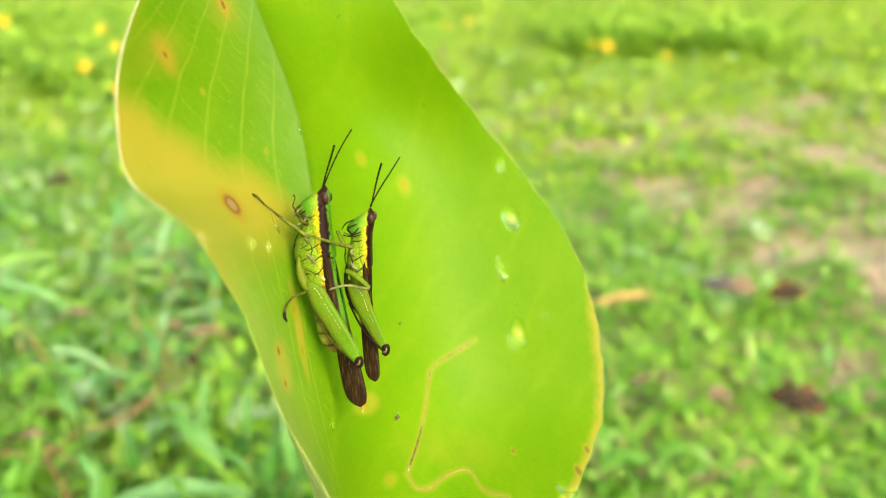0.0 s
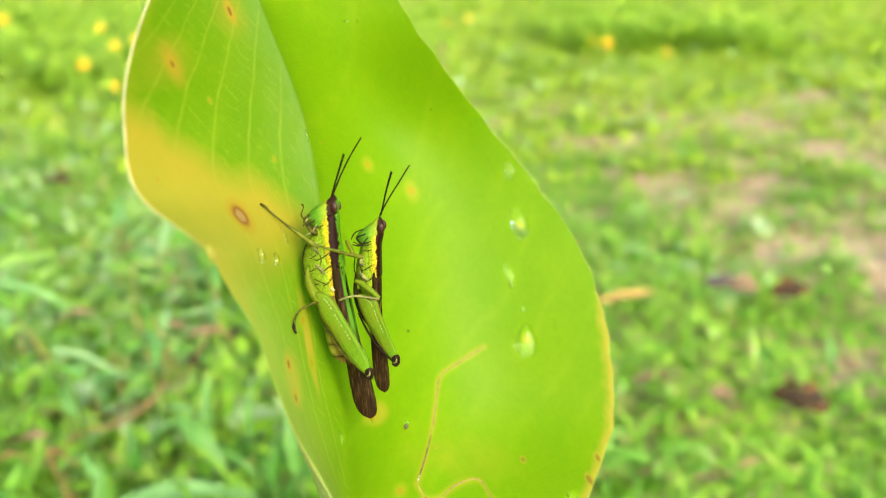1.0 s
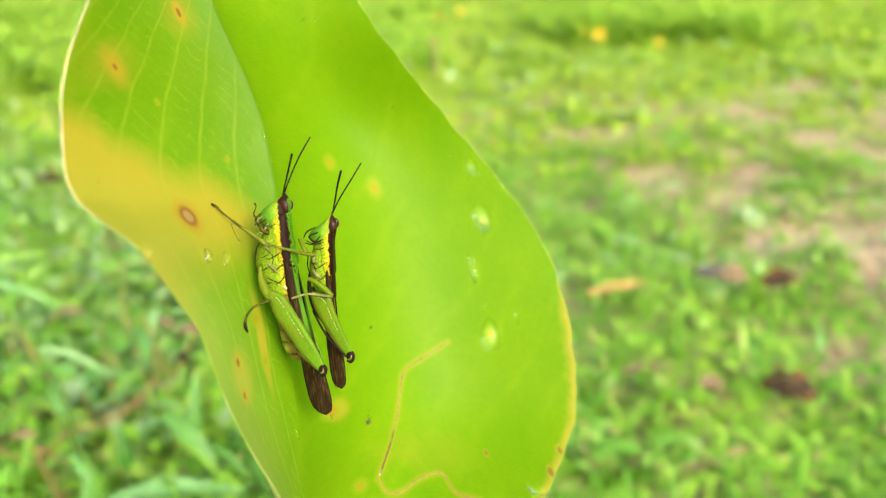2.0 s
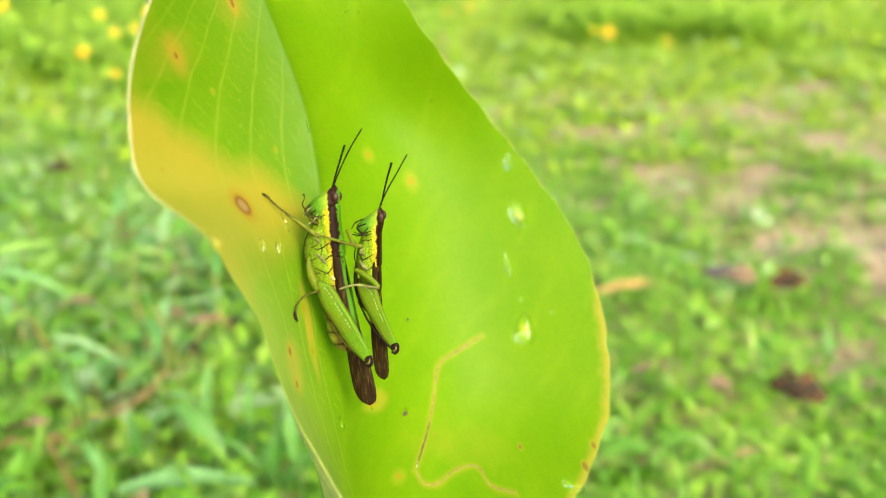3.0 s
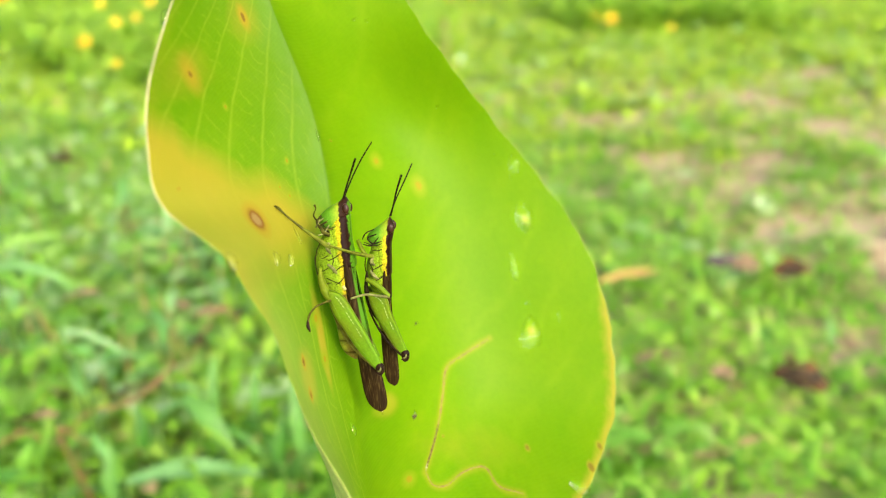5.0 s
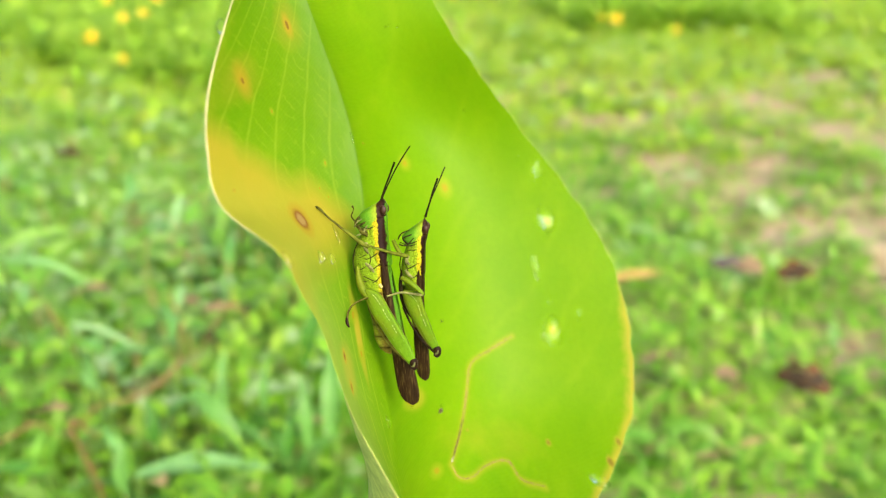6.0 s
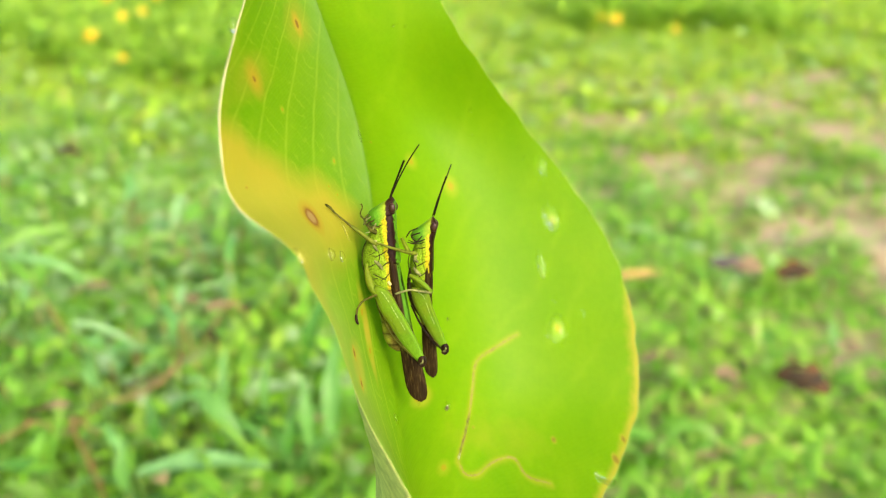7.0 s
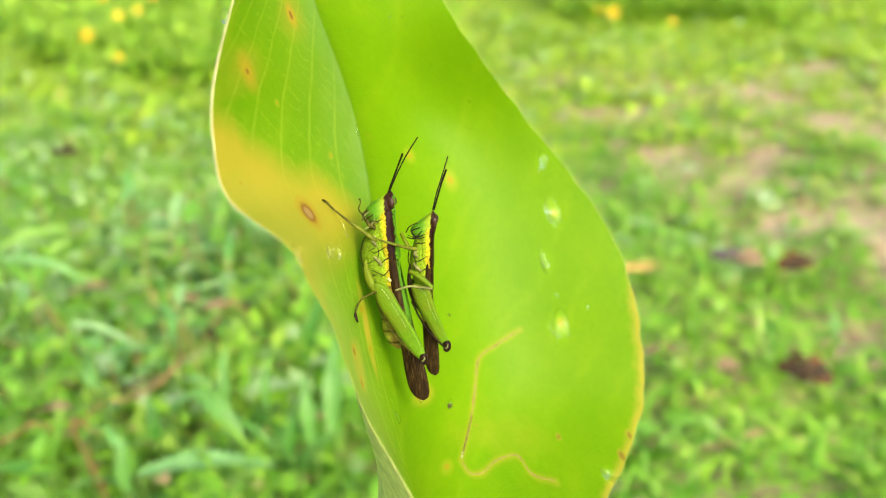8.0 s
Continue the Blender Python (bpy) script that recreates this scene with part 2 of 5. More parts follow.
    # bluish sheen of the sky beside the midrib, mixed into the leaf colour
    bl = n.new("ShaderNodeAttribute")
    bl.attribute_name = "sky_sheen"
    sheen_fac = calc(n, l, "MULTIPLY", bl.outputs["Fac"], ramp(n, l, noise_tex(n, l, flat, 0.15, 3), [(0.3, (0.28, 0.28, 0.28)), (0.7, (0.62, 0.62, 0.62))]))
    green = blend(n, l, sheen_fac, green, (0.28, 0.46, 0.15))
    rough_yel = calc(n, l, "ADD", yel.outputs["Fac"], calc(n, l, "MULTIPLY", calc(n, l, "SUBTRACT", noise_tex(n, l, flat, 0.13, 6), 0.5), 0.45))
    yfac = ramp(n, l, rough_yel, [(0.08, (0, 0, 0)), (0.5, (0.5, 0.5, 0.5)), (0.98, (0.92, 0.92, 0.92))])
    col = blend(n, l, yfac, green, blend(n, l, big, (0.46, 0.46, 0.032), (0.58, 0.46, 0.045)))
    rough_dry = calc(n, l, "ADD", dry.outputs["Fac"], calc(n, l, "MULTIPLY", calc(n, l, "SUBTRACT", noise_tex(n, l, flat, 0.5, 4), 0.5), 0.5))
    col = blend(n, l, ramp(n, l, rough_dry, [(0.35, (0, 0, 0)), (0.8, (1, 1, 1))]), col, (0.45, 0.44, 0.04))
    pale = n.new("ShaderNodeAttribute")
    pale.attribute_name = "pale"
    col = blend(n, l, calc(n, l, "MULTIPLY", pale.outputs["Fac"], 0.97), col, (0.62, 0.74, 0.20))
    wob = n.new("ShaderNodeVectorMath")
    wob.operation = "MULTIPLY_ADD"
    nz = n.new("ShaderNodeTexNoise")
    nz.inputs["Scale"].default_value = 1.3
    l.new(flat, nz.inputs["Vector"])
    l.new(nz.outputs["Color"], wob.inputs[0])
    wob.inputs[1].default_value = (0.5, 0.5, 0)
    l.new(flat, wob.inputs[2])

    def spots(marks, colour, ring, col, sx=1.0, sy=0.62):
        for x, y, r, halo in marks:
            d = n.new("ShaderNodeVectorMath")
            d.operation = "DISTANCE"
            stretch = n.new("ShaderNodeVectorMath")
            stretch.operation = "MULTIPLY"
            l.new(wob.outputs[0], stretch.inputs[0])
            stretch.inputs[1].default_value = (sx, sy, 0.0)
            l.new(stretch.outputs[0], d.inputs[0])
            d.inputs[1].default_value = ((x + 0.25) * sx, (y + 0.25) * sy, 0)
            dist = d.outputs["Value"]
            outer = n.new("ShaderNodeMapRange")
            l.new(dist, outer.inputs[0])
            outer.inputs[1].default_value, outer.inputs[2].default_value = r * 0.8 + halo, r * 0.8
            col = blend(n, l, calc(n, l, "MULTIPLY", outer.outputs[0], 0.75), col, ring)
            inner = n.new("ShaderNodeMapRange")
            l.new(dist, inner.inputs[0])
            inner.inputs[1].default_value, inner.inputs[2].default_value = r * 0.8, r * 0.45
            col = blend(n, l, calc(n, l, "MULTIPLY", inner.outputs[0], 0.85), col, colour)
        return col

    col = spots(MARKS_AND_DROP_CORES, (0.48, 0.36, 0.02), (0.38, 0.48, 0.02), col, 1.0, 0.9)
    col = spots([row for row in MARKS_BROWN if row[0] < 0], (0.28, 0.15, 0.03), (0.64, 0.42, 0.04), col)
    col = spots([row for row in MARKS_BROWN if row[0] > 0], (0.27, 0.20, 0.03), (0.42, 0.42, 0.03), col, 0.9, 0.9)
    col = spots([(-24.51, 36.70, 1.75, 0.9)], (0.30, 0.14, 0.02), (0.50, 0.36, 0.03), col, 0.62, 0.6)
    col = spots([(-24.51, 36.70, 1.05, 0.25)], (0.50, 0.36, 0.14), (0.30, 0.14, 0.03), col, 0.62, 0.6)
    l.new(col, p.inputs["Base Color"])
    p.inputs["Roughness"].default_value = 0.42
    p.inputs["Specular IOR Level"].default_value = 0.14
    bump(n, l, calc(n, l, "ADD", calc(n, l, "MULTIPLY", hair, 0.4), calc(n, l, "MULTIPLY", fine, 1.2)), 0.12, 0.0002, p)
    see_through(n, l, out, p, col, 0.58)
    return m


leaf_mat = leaf_material()


def insect_side(name, stops, rough=0.34, slope=0.0, mottle=0.3, bands=0.0, cloud=False):
    """Chitin whose stripes follow the height over the insect's long axis (mm in its own space)."""
    m, n, l, p, out = material(name)
    tc = n.new("ShaderNodeTexCoord")
    sep = n.new("ShaderNodeSeparateXYZ")
    l.new(tc.outputs["Object"], sep.inputs[0])
    h = calc(n, l, "ADD", sep.outputs[2], calc(n, l, "MULTIPLY", sep.outputs[0], slope))
    wav = calc(n, l, "MULTIPLY", calc(n, l, "SUBTRACT", noise_tex(n, l, tc.outputs["Object"], 1300, 2), 0.5), 0.0008)
    h = calc(n, l, "MULTIPLY_ADD", calc(n, l, "ADD", h, wav), 125.0, 0.5)
    col = ramp(n, l, h, stops)
    g = noise_tex(n, l, tc.outputs["Object"], 4200, 5)
    col = blend(n, l, 1.0, col, ramp(n, l, g, [(0.3, (1 - 1.3 * mottle,) * 3), (0.7, (1 + mottle,) * 3)]), "MULTIPLY")
    if cloud:
        haze = ramp(n, l, noise_tex(n, l, tc.outputs["Object"], 230, 2), [(0.45, (0, 0, 0)), (0.65, (0.35, 0.35, 0.35))])
        col = blend(n, l, haze, col, (0.12, 0.13, 0.010))
    if bands:
        ring = calc(n, l, "DIVIDE", calc(n, l, "PINGPONG", sep.outputs[0], bands), bands)
        col = blend(n, l, 1.0, col, ramp(n, l, ring, [(0.0, (0.18, 0.15, 0.12)), (0.3, (0.9, 0.9, 0.9)), (1.0, (1.25, 1.2, 1.0))]), "MULTIPLY")
    l.new(col, p.inputs["Base Color"])
    p.inputs["Roughness"].default_value = rough
    p.inputs["Specular IOR Level"].default_value = 0.05
    bump(n, l, noise_tex(n, l, tc.outputs["Object"], 4500, 3), 0.5, 0.0001, p)
    return m


def hs(mm):
    return mm * 0.125 + 0.5


LIME, YELLOW, DARK = (0.10, 0.17, 0.008), (0.34, 0.30, 0.010), (0.012, 0.0045, 0.003)
BRIGHT = (0.055, 0.165, 0.007)
thorax_mat = insect_side("thorax_striped", [(0.0, LIME), (hs(-2.2), (0.14, 0.24, 0.010)), (hs(-1.55), (0.20, 0.29, 0.012)), (hs(-1.3), YELLOW), (hs(-0.95), YELLOW), (hs(-0.85), DARK), (hs(0.12), DARK), (hs(0.22), BRIGHT), (1.0, BRIGHT)], mottle=0.42)
head_mat = insect_side("head_green_brown", [(0.0, BRIGHT), (hs(-2.2), (0.07, 0.20, 0.012)), (hs(-1.7), (0.13, 0.25, 0.015)), (hs(-0.95), (0.20, 0.28, 0.015)), (hs(-0.8), (0.022, 0.009, 0.005)), (hs(0.3), (0.014, 0.006, 0.004)), (hs(0.42), (0.05, 0.14, 0.008)), (1.0, (0.05, 0.14, 0.008))], mottle=0.14)
abdomen_mat = insect_side("abdomen_olive", [(0.0, (0.12, 0.17, 0.015)), (hs(-2.5), (0.15, 0.19, 0.02)), (hs(-1.5), (0.12, 0.10, 0.02)), (1.0, (0.08, 0.05, 0.015))], bands=0.0009)
femur_mat = insect_side("femur_green", [(0.0, (0.10, 0.14, 0.008)), (hs(-2), (0.085, 0.165, 0.006)), (1.0, (0.078, 0.19, 0.008))], mottle=0.16, cloud=True)
eye_mat = plain("eye_brown", (0.030, 0.012, 0.008), 0.35, 0.2, 0.4, 3000)
antenna_mat = plain("antenna_brown", (0.012, 0.012, 0.005), 0.7, 0.05, 0.4, 3000)
leg_mat = plain("leg_olive", (0.062, 0.064, 0.009), 0.6, 0.05, 0.8, 900)
leg_green_mat = plain("leg_green", (0.085, 0.105, 0.010), 0.55, 0.06, 0.5, 1000)
leg_pale_mat = plain("leg_pale", (0.14, 0.15, 0.05), 0.55, 0.08, 0.6, 1100)
knee_mat = plain("knee_brown", (0.013, 0.006, 0.003), 0.5, 0.1, 0.6, 2500)
suture_mat = plain("suture_dark", (0.016, 0.013, 0.004), 0.55, 0.08, 0.4, 2500)
# pale green that stands for glints along the thigh's ridge
bead_glint_mat = plain("bead_glint_green", (0.24, 0.32, 0.10), 0.4, 0.4, 0.2, 2500)
pale_mat = plain("tympanum_cream", (0.42, 0.38, 0.12), 0.4, 0.5, 0.2, 2500)


def wing_material():
    m, n, l, p, out = material("forewing_brown")
    tc = n.new("ShaderNodeTexCoord")
    sep = n.new("ShaderNodeSeparateXYZ")
    l.new(tc.outputs["Object"], sep.inputs[0])
    mp = n.new("ShaderNodeMapping")
    mp.inputs["Scale"].default_value = (420, 4200, 4200)
    l.new(tc.outputs["Object"], mp.inputs[0])
    g = noise_tex(n, l, mp.outputs[0], 1.0, 3)
    col = ramp(n, l, g, [(0.34, (0.008, 0.004, 0.0015)), (0.55, (0.022, 0.013, 0.004)), (0.68, (0.06, 0.044, 0.013)), (0.76, (0.16, 0.125, 0.045))])
    h = calc(n, l, "MULTIPLY_ADD", calc(n, l, "ADD", sep.outputs[2], calc(n, l, "MULTIPLY", sep.outputs[0], -0.075)), 125.0, 0.5)
    fore = ramp(n, l, calc(n, l, "MULTIPLY", sep.outputs[0], 30.0), [(0.52, (1, 1, 1)), (0.60, (0, 0, 0))])
    col = blend(n, l, calc(n, l, "MULTIPLY", fore, ramp(n, l, h, [(hs(-0.70), (0, 0, 0)), (hs(-0.6), (1, 1, 1))])), col, (0.05, 0.15, 0.008))
    l.new(col, p.inputs["Base Color"])
    p.inputs["Roughness"].default_value, p.inputs["Specular IOR Level"].default_value = 0.6, 0.06
    bump(n, l, g, 0.6, 0.0001, p)
    return m


wing_mat = wing_material()


# ---- geometry helpers ----
def mesh_of(name, verts, faces, mat, smooth=True):
    me = bpy.data.meshes.new(name)
    me.from_pydata([tuple(v) for v in verts], [], faces)
    me.materials.append(mat)
    if smooth:
        me.polygons.foreach_set("use_smooth", [True] * len(me.polygons))
    me.update()
    return me


def part(name, me, parent, label="", m=None):
    ob = new(name, me)
    ob.parent = parent
    if m is not None:
        ob.matrix_basis = m
    return tagged(ob, label) if label else ob


def loft(rings, closed_ends=True):
    """Faces that join rings of equal length."""
    k = len(rings[0])
    verts, faces = [v for r in rings for v in r], []
    for i in range(len(rings) - 1):
        for j in range(k):
            a, b = i * k + j, i * k + (j + 1) % k
            faces.append((a, b, b + k, a + k))
    if closed_ends:
        faces.append(tuple(range(k - 1, -1, -1)))
        faces.append(tuple(range((len(rings) - 1) * k, len(rings) * k)))
    return verts, faces


def smooth_line(points, n):
    """n points on a soft curve through the given ones (any number of columns)."""
    p = np.array(points, float)
    d = np.r_[0, np.cumsum(np.linalg.norm(np.diff(p[:, :3], axis=0), axis=1) + 1e-9)]
    return hermite(d, p, np.linspace(0, d[-1], n))


def hermite(d, p, q):
    """Cubic through values p at d, read at q."""
    d, p, q = np.asarray(d, float), np.asarray(p, float), np.asarray(q, float)
    if p.ndim == 1:
        p = p[:, None]
    s = np.diff(p, axis=0) / np.diff(d)[:, None]
    t = np.vstack([s[:1], (s[:-1] * np.diff(d)[1:, None] + s[1:] * np.diff(d)[:-1, None]) / (d[2:] - d[:-2])[:, None], s[-1:]])
    i = np.clip(np.searchsorted(d, q, side="right") - 1, 0, len(d) - 2)
    h = (d[i + 1] - d[i])
    x = ((q - d[i]) / h)[:, None]
    h = h[:, None]
    return (p[i] * (2 * x**3 - 3 * x**2 + 1) + t[i] * h * (x**3 - 2 * x**2 + x)
            + p[i + 1] * (-2 * x**3 + 3 * x**2) + t[i + 1] * h * (x**3 - x**2))


def tube(points, radii, seg=10, n=None, unit=MM, flat=1.0, side=(0, 1, 0)):
    """A tapering rod along points; flat squeezes it along side."""
    rows = np.c_[np.array(points, float), np.array(radii, float)]
    rows = smooth_line(rows, n or 6 * len(points)) if n != 0 else rows
    rings, sd = [], np.array(side, float)
    for i, r in enumerate(rows):
        a = rows[min(i + 1, len(rows) - 1), :3] - rows[max(i - 1, 0), :3]
        a /= np.linalg.norm(a) + 1e-12
        v = sd - a * (sd @ a)
        if np.linalg.norm(v) < 0.1:
            v = np.array((0.3, 0.2, 1.0)) - a * (np.array((0.3, 0.2, 1.0)) @ a)
        v /= np.linalg.norm(v)
        w = np.cross(a, v)
        rings.append([(r[:3] + max(r[3], 1e-4) * (math.cos(t) * v * flat + math.sin(t) * w)) * unit
                      for t in np.linspace(0, 2 * math.pi, seg, endpoint=False)])
    return loft(rings)


def ball(name, centre, size, mat, parent, label=""):
    bm = bmesh.new()
    bmesh.ops.create_uvsphere(bm, u_segments=16, v_segments=12, radius=1)
    bmesh.ops.transform(bm, matrix=Matrix.LocRotScale([c * MM for c in centre], None, [s_ * MM for s_ in size]), verts=bm.verts)
    me = bpy.data.meshes.new(name)
    bm.to_mesh(me)
    bm.free()
    me.materials.append(mat)
    me.polygons.foreach_set("use_smooth", [True] * len(me.polygons))
    return part(name, me, parent, label)


# ---- ground ----
def ground_height(x, y):
    return 0.012 * np.sin(3.1 * x + 0.7) * np.cos(2.3 * y) + 0.008 * np.sin(7.7 * x + 2.1 * y)


def make_ground():
    near = np.linspace(-6, 6, 121)
    far = np.array([9, 14, 25, 60, 150, 400, 1200.0])
    axis = np.r_[-far[::-1], near, far]
    k = len(axis)
    gx, gy = np.meshgrid(axis, axis, indexing="ij")
    inner = np.clip((8 - np.hypot(gx, gy)) / 3, 0, 1)
    verts = np.c_[gx.ravel(), gy.ravel(), (ground_height(gx, gy) * inner).ravel()]
    faces = [(i * k + j, (i + 1) * k + j, (i + 1) * k + j + 1, i * k + j + 1) for i in range(k - 1) for j in range(k - 1)]
    tagged(new("ground", mesh_of("ground", verts, faces, soil_mat)), "damp brown soil under low green weeds", "ground", kind="structure")


make_ground()
rng = np.random.default_rng(5)


def leaves_mesh(name, pos, azim, rise, length, width, droop, mat, fold=0.25):
    """Many thin pointed leaves in one mesh: eight points each along a bent spine."""
    n = len(pos)
    t = np.array([0.0, 0.3, 0.65, 1.0])
    ang = rise[:, None] - droop[:, None] * t
    step = np.diff(t, prepend=0)
    out = np.cumsum(np.cos(ang) * step, axis=1) * length[:, None]
    up = np.cumsum(np.sin(ang) * step, axis=1) * length[:, None]
    ca, sa = np.cos(azim)[:, None], np.sin(azim)[:, None]
    spine = np.stack([pos[:, :1] + out * ca, pos[:, 1:2] + out * sa, pos[:, 2:] + up], -1)
    sidev = np.stack([-sa, ca, np.zeros_like(sa)], -1)
    w = width[:, None, None]
    lift = np.array([0, 0, 1.0]) * fold
    v = np.empty((n, 8, 3))
    v[:, 0], v[:, 1], v[:, 2], v[:, 3] = spine[:, 0], spine[:, 1], spine[:, 2], spine[:, 3]
    v[:, 4] = spine[:, 1] + (sidev[:, 0] + lift) * width[:, None] * 0.48
    v[:, 5] = spine[:, 1] + (-sidev[:, 0] + lift) * width[:, None] * 0.48
    v[:, 6] = spine[:, 2] + (sidev[:, 0] + lift) * width[:, None] * 0.40
    v[:, 7] = spine[:, 2] + (-sidev[:, 0] + lift) * width[:, None] * 0.40
    tri = np.array([(0, 1, 4), (0, 5, 1), (1, 2, 6), (1, 6, 4), (1, 5, 7), (1, 7, 2), (2, 3, 6), (2, 7, 3)])
    faces = (tri[None] + 8 * np.arange(n)[:, None, None]).reshape(-1, 3)
    me = bpy.data.meshes.new(name)
    me.vertices.add(n * 8)
    me.vertices.foreach_set("co", v.ravel())
    me.loops.add(faces.size)
    me.loops.foreach_set("vertex_index", faces.ravel().astype(np.int32))
    me.polygons.add(len(faces))
    me.polygons.foreach_set("loop_start", np.arange(0, faces.size, 3, dtype=np.int32))
    me.polygons.foreach_set("loop_total", np.full(len(faces), 3, np.int32))
    me.polygons.foreach_set("use_smooth", np.ones(len(faces), bool))
    me.materials.append(mat)
    me.update(calc_edges=True)
    return me


def patchy(x, y, k):
    """Irregular clumps about 1 / k metres wide, from -1 to 1."""
    x, y = x + 0.35 / k * np.sin(2.7 * k * y + 0.4), y + 0.35 / k * np.sin(2.2 * k * x + 1.9)
    total = 0
    for i, a in enumerate((0.3, 1.1, 1.9, 2.6, 0.75, 2.25)):
        f = k * (2.1 + 0.83 * i)
        total = total + np.sin(f * (x * math.cos(a) + y * math.sin(a)) + 1.7 * i) * (1 - 0.1 * i)
    return np.clip(total / 2.4, -1, 1)


def bare(x, y):
    """How bare the soil is: a trodden patch on the open side."""
    a = np.exp(-(((x - 1.0) / 0.92) ** 2 + ((y - 1.18) / 0.50) ** 2) ** 2) * np.clip(0.90 - 0.5 * patchy(x, y, 6.5) - 0.75 * patchy(x, y, 21.0), 0, 1)
    b = 0.7 * np.exp(-(((x + 0.30) / 0.16) ** 2 + ((y - 1.0) / 0.12) ** 2))
    c = np.exp(-(((x - 1.1) / 1.0) ** 2 + ((y - 1.85) / 0.42) ** 2)) * np.clip(0.5 - 0.5 * patchy(x, y, 5.0) - 0.6 * patchy(x, y, 12.0), 0, 1)
    d = 0.55 * np.exp(-(((x - 0.45) / 0.25) ** 2 + ((y - 0.66) / 0.09) ** 2))
    return np.clip(a + b + c + d, 0, 1)


def tall(x, y):
    """Height of the weed carpet: deep on one side close by."""
    return 0.040 * (1 - 0.7 * bare(x, y)) + 0.10 / (1 + np.exp((x + 0.07 + 0.10 * y) / 0.035)) * np.clip((0.95 - y) / 0.3, 0, 1)


def scatter(n, y0, y1, spread, margin=0.25):
    y = np.sqrt(rng.uniform(y0 * y0, y1 * y1, n))
    x = rng.uniform(-1, 1, n) * (spread * y + margin) * (1 + 0.5 * rng.uniform(0, 1, n) ** 3)
    return x, y


def in_thicket(x, y):
    edge = np.where(x < 0.1, 2.05 + 0.35 * np.sin(3 * x) + 0.25 * np.clip(x + 1, 0, 3), 2.85 + 0.10 * np.sin(9 * x))
    right = np.clip((1.40 - x) / 0.2, 0, 1) * np.clip((x - 0.36) / 0.2, 0, 1)
    left = np.clip((0.05 - x) / 0.25, 0, 1)
    depth = np.where(x < 0.25, 2.2, 1.1)
    return (y > edge) & (y < edge + depth) & (rng.uniform(0, 1, len(x)) < np.maximum(left, right))


def carpet(name, label, n, y0, y1, leaf, wide, mat, steep=(-0.15, 0.95), edge=9.0):
    x, y = scatter(n, y0, y1, 0.68)
    keep = rng.uniform(0, 1, n) > bare(x, y) * 0.88 + 0.5 * (patchy(x, y, 7) < -0.35) * np.clip((x + 0.1) * 4, 0, 1) * np.clip((y - 0.55) * 4, 0, 1)
    keep &= x < edge - 0.1 * y
    x, y = x[keep], y[keep]
    k = len(x)
    size = 0.75 + 0.35 * patchy(x, y, 1.7)
    clump = np.clip(0.85 + 0.75 * patchy(x, y, 9.0), 0.2, 1.5)
    z = ground_height(x, y) + rng.uniform(0.05, 1, k) ** 1.3 * tall(x, y) * (0.55 + 0.45 * size) * clump
    ln = leaf * rng.uniform(0.55, 1.35, k) * (0.8 + 0.3 * size)
    me = leaves_mesh(name, np.c_[x, y, z], rng.uniform(0, 6.283, k), rng.uniform(*steep, k), ln, ln * wide * rng.uniform(0.7, 1.3, k), rng.uniform(0.2, 1.5, k), mat)
    tagged(new(name, me), label, "weeds", kind="stuff")


carpet("low_weeds", "low bright green weeds with small soft leaves on damp soil", 60000, 0.22, 1.5, 0.017, 0.42, weed_mat)
carpet("low_grass", "short narrow grass blades among the weeds", 16000, 0.22, 1.6, 0.034, 0.10, weed_mat, (0.4, 1.4))
# extra pale leaves that stand for glints on the weeds
carpet("pale_weeds", "small leaves among the weeds, coloured pale bluish green for sky glints", 12000, 0.45, 1.6, 0.026, 0.5, glint_leaf_mat, (-0.1, 0.5), 0.08)
carpet("lawn_weeds", "bright green weedy lawn with small leaves", 95000, 1.3, 4.2, 0.032, 0.55, lawn_mat, (-0.2, 0.55))
carpet("lawn_grass", "short narrow grass blades of the weedy lawn", 20000, 1.4, 4.2, 0.045, 0.12, lawn_mat, (0.2, 1.1))
carpet("pale_lawn_weeds", "pale bluish green leaves scattered over lawn and bare soil", 7000, 0.8, 3.0, 0.036, 0.6, glint_leaf_mat, (-0.2, 0.5))
carpet("far_weeds", "bright green weedy lawn farther off", 62000, 4.0, 10.0, 0.075, 0.42, lawn_mat)


def lawn_around():
    """The same weeds go on beside and behind."""
    n = 120000
    ang, rad = rng.uniform(0, 6.283, n), 7.0 * rng.uniform(0.008, 1, n) ** 0.7
    x, y = rad * np.cos(ang), rad * np.sin(ang)
    keep = (np.abs(x) > 0.68 * y + 0.2) & (np.hypot(x, y) > 0.22) & (rng.uniform(0, 1, n) > 0.9 * bare(x, y))
    x, y, rad = x[keep], y[keep], rad[keep]
    k = len(x)
    z = ground_height(x, y) + rng.uniform(0, 0.04, k) * (1 - 0.5 * bare(x, y))
    ln = rng.uniform(0.03, 0.06, k) * (0.8 + 0.25 * rad)
    me = leaves_mesh("lawn_around", np.c_[x, y, z], rng.uniform(0, 6.283, k), rng.uniform(-0.1, 1.0, k), ln, ln * 0.4, rng.uniform(0.2, 1.4, k), weed_mat)
    tagged(new("lawn_around", me), "bright green weedy lawn on all sides", "weeds", kind="stuff")


lawn_around()


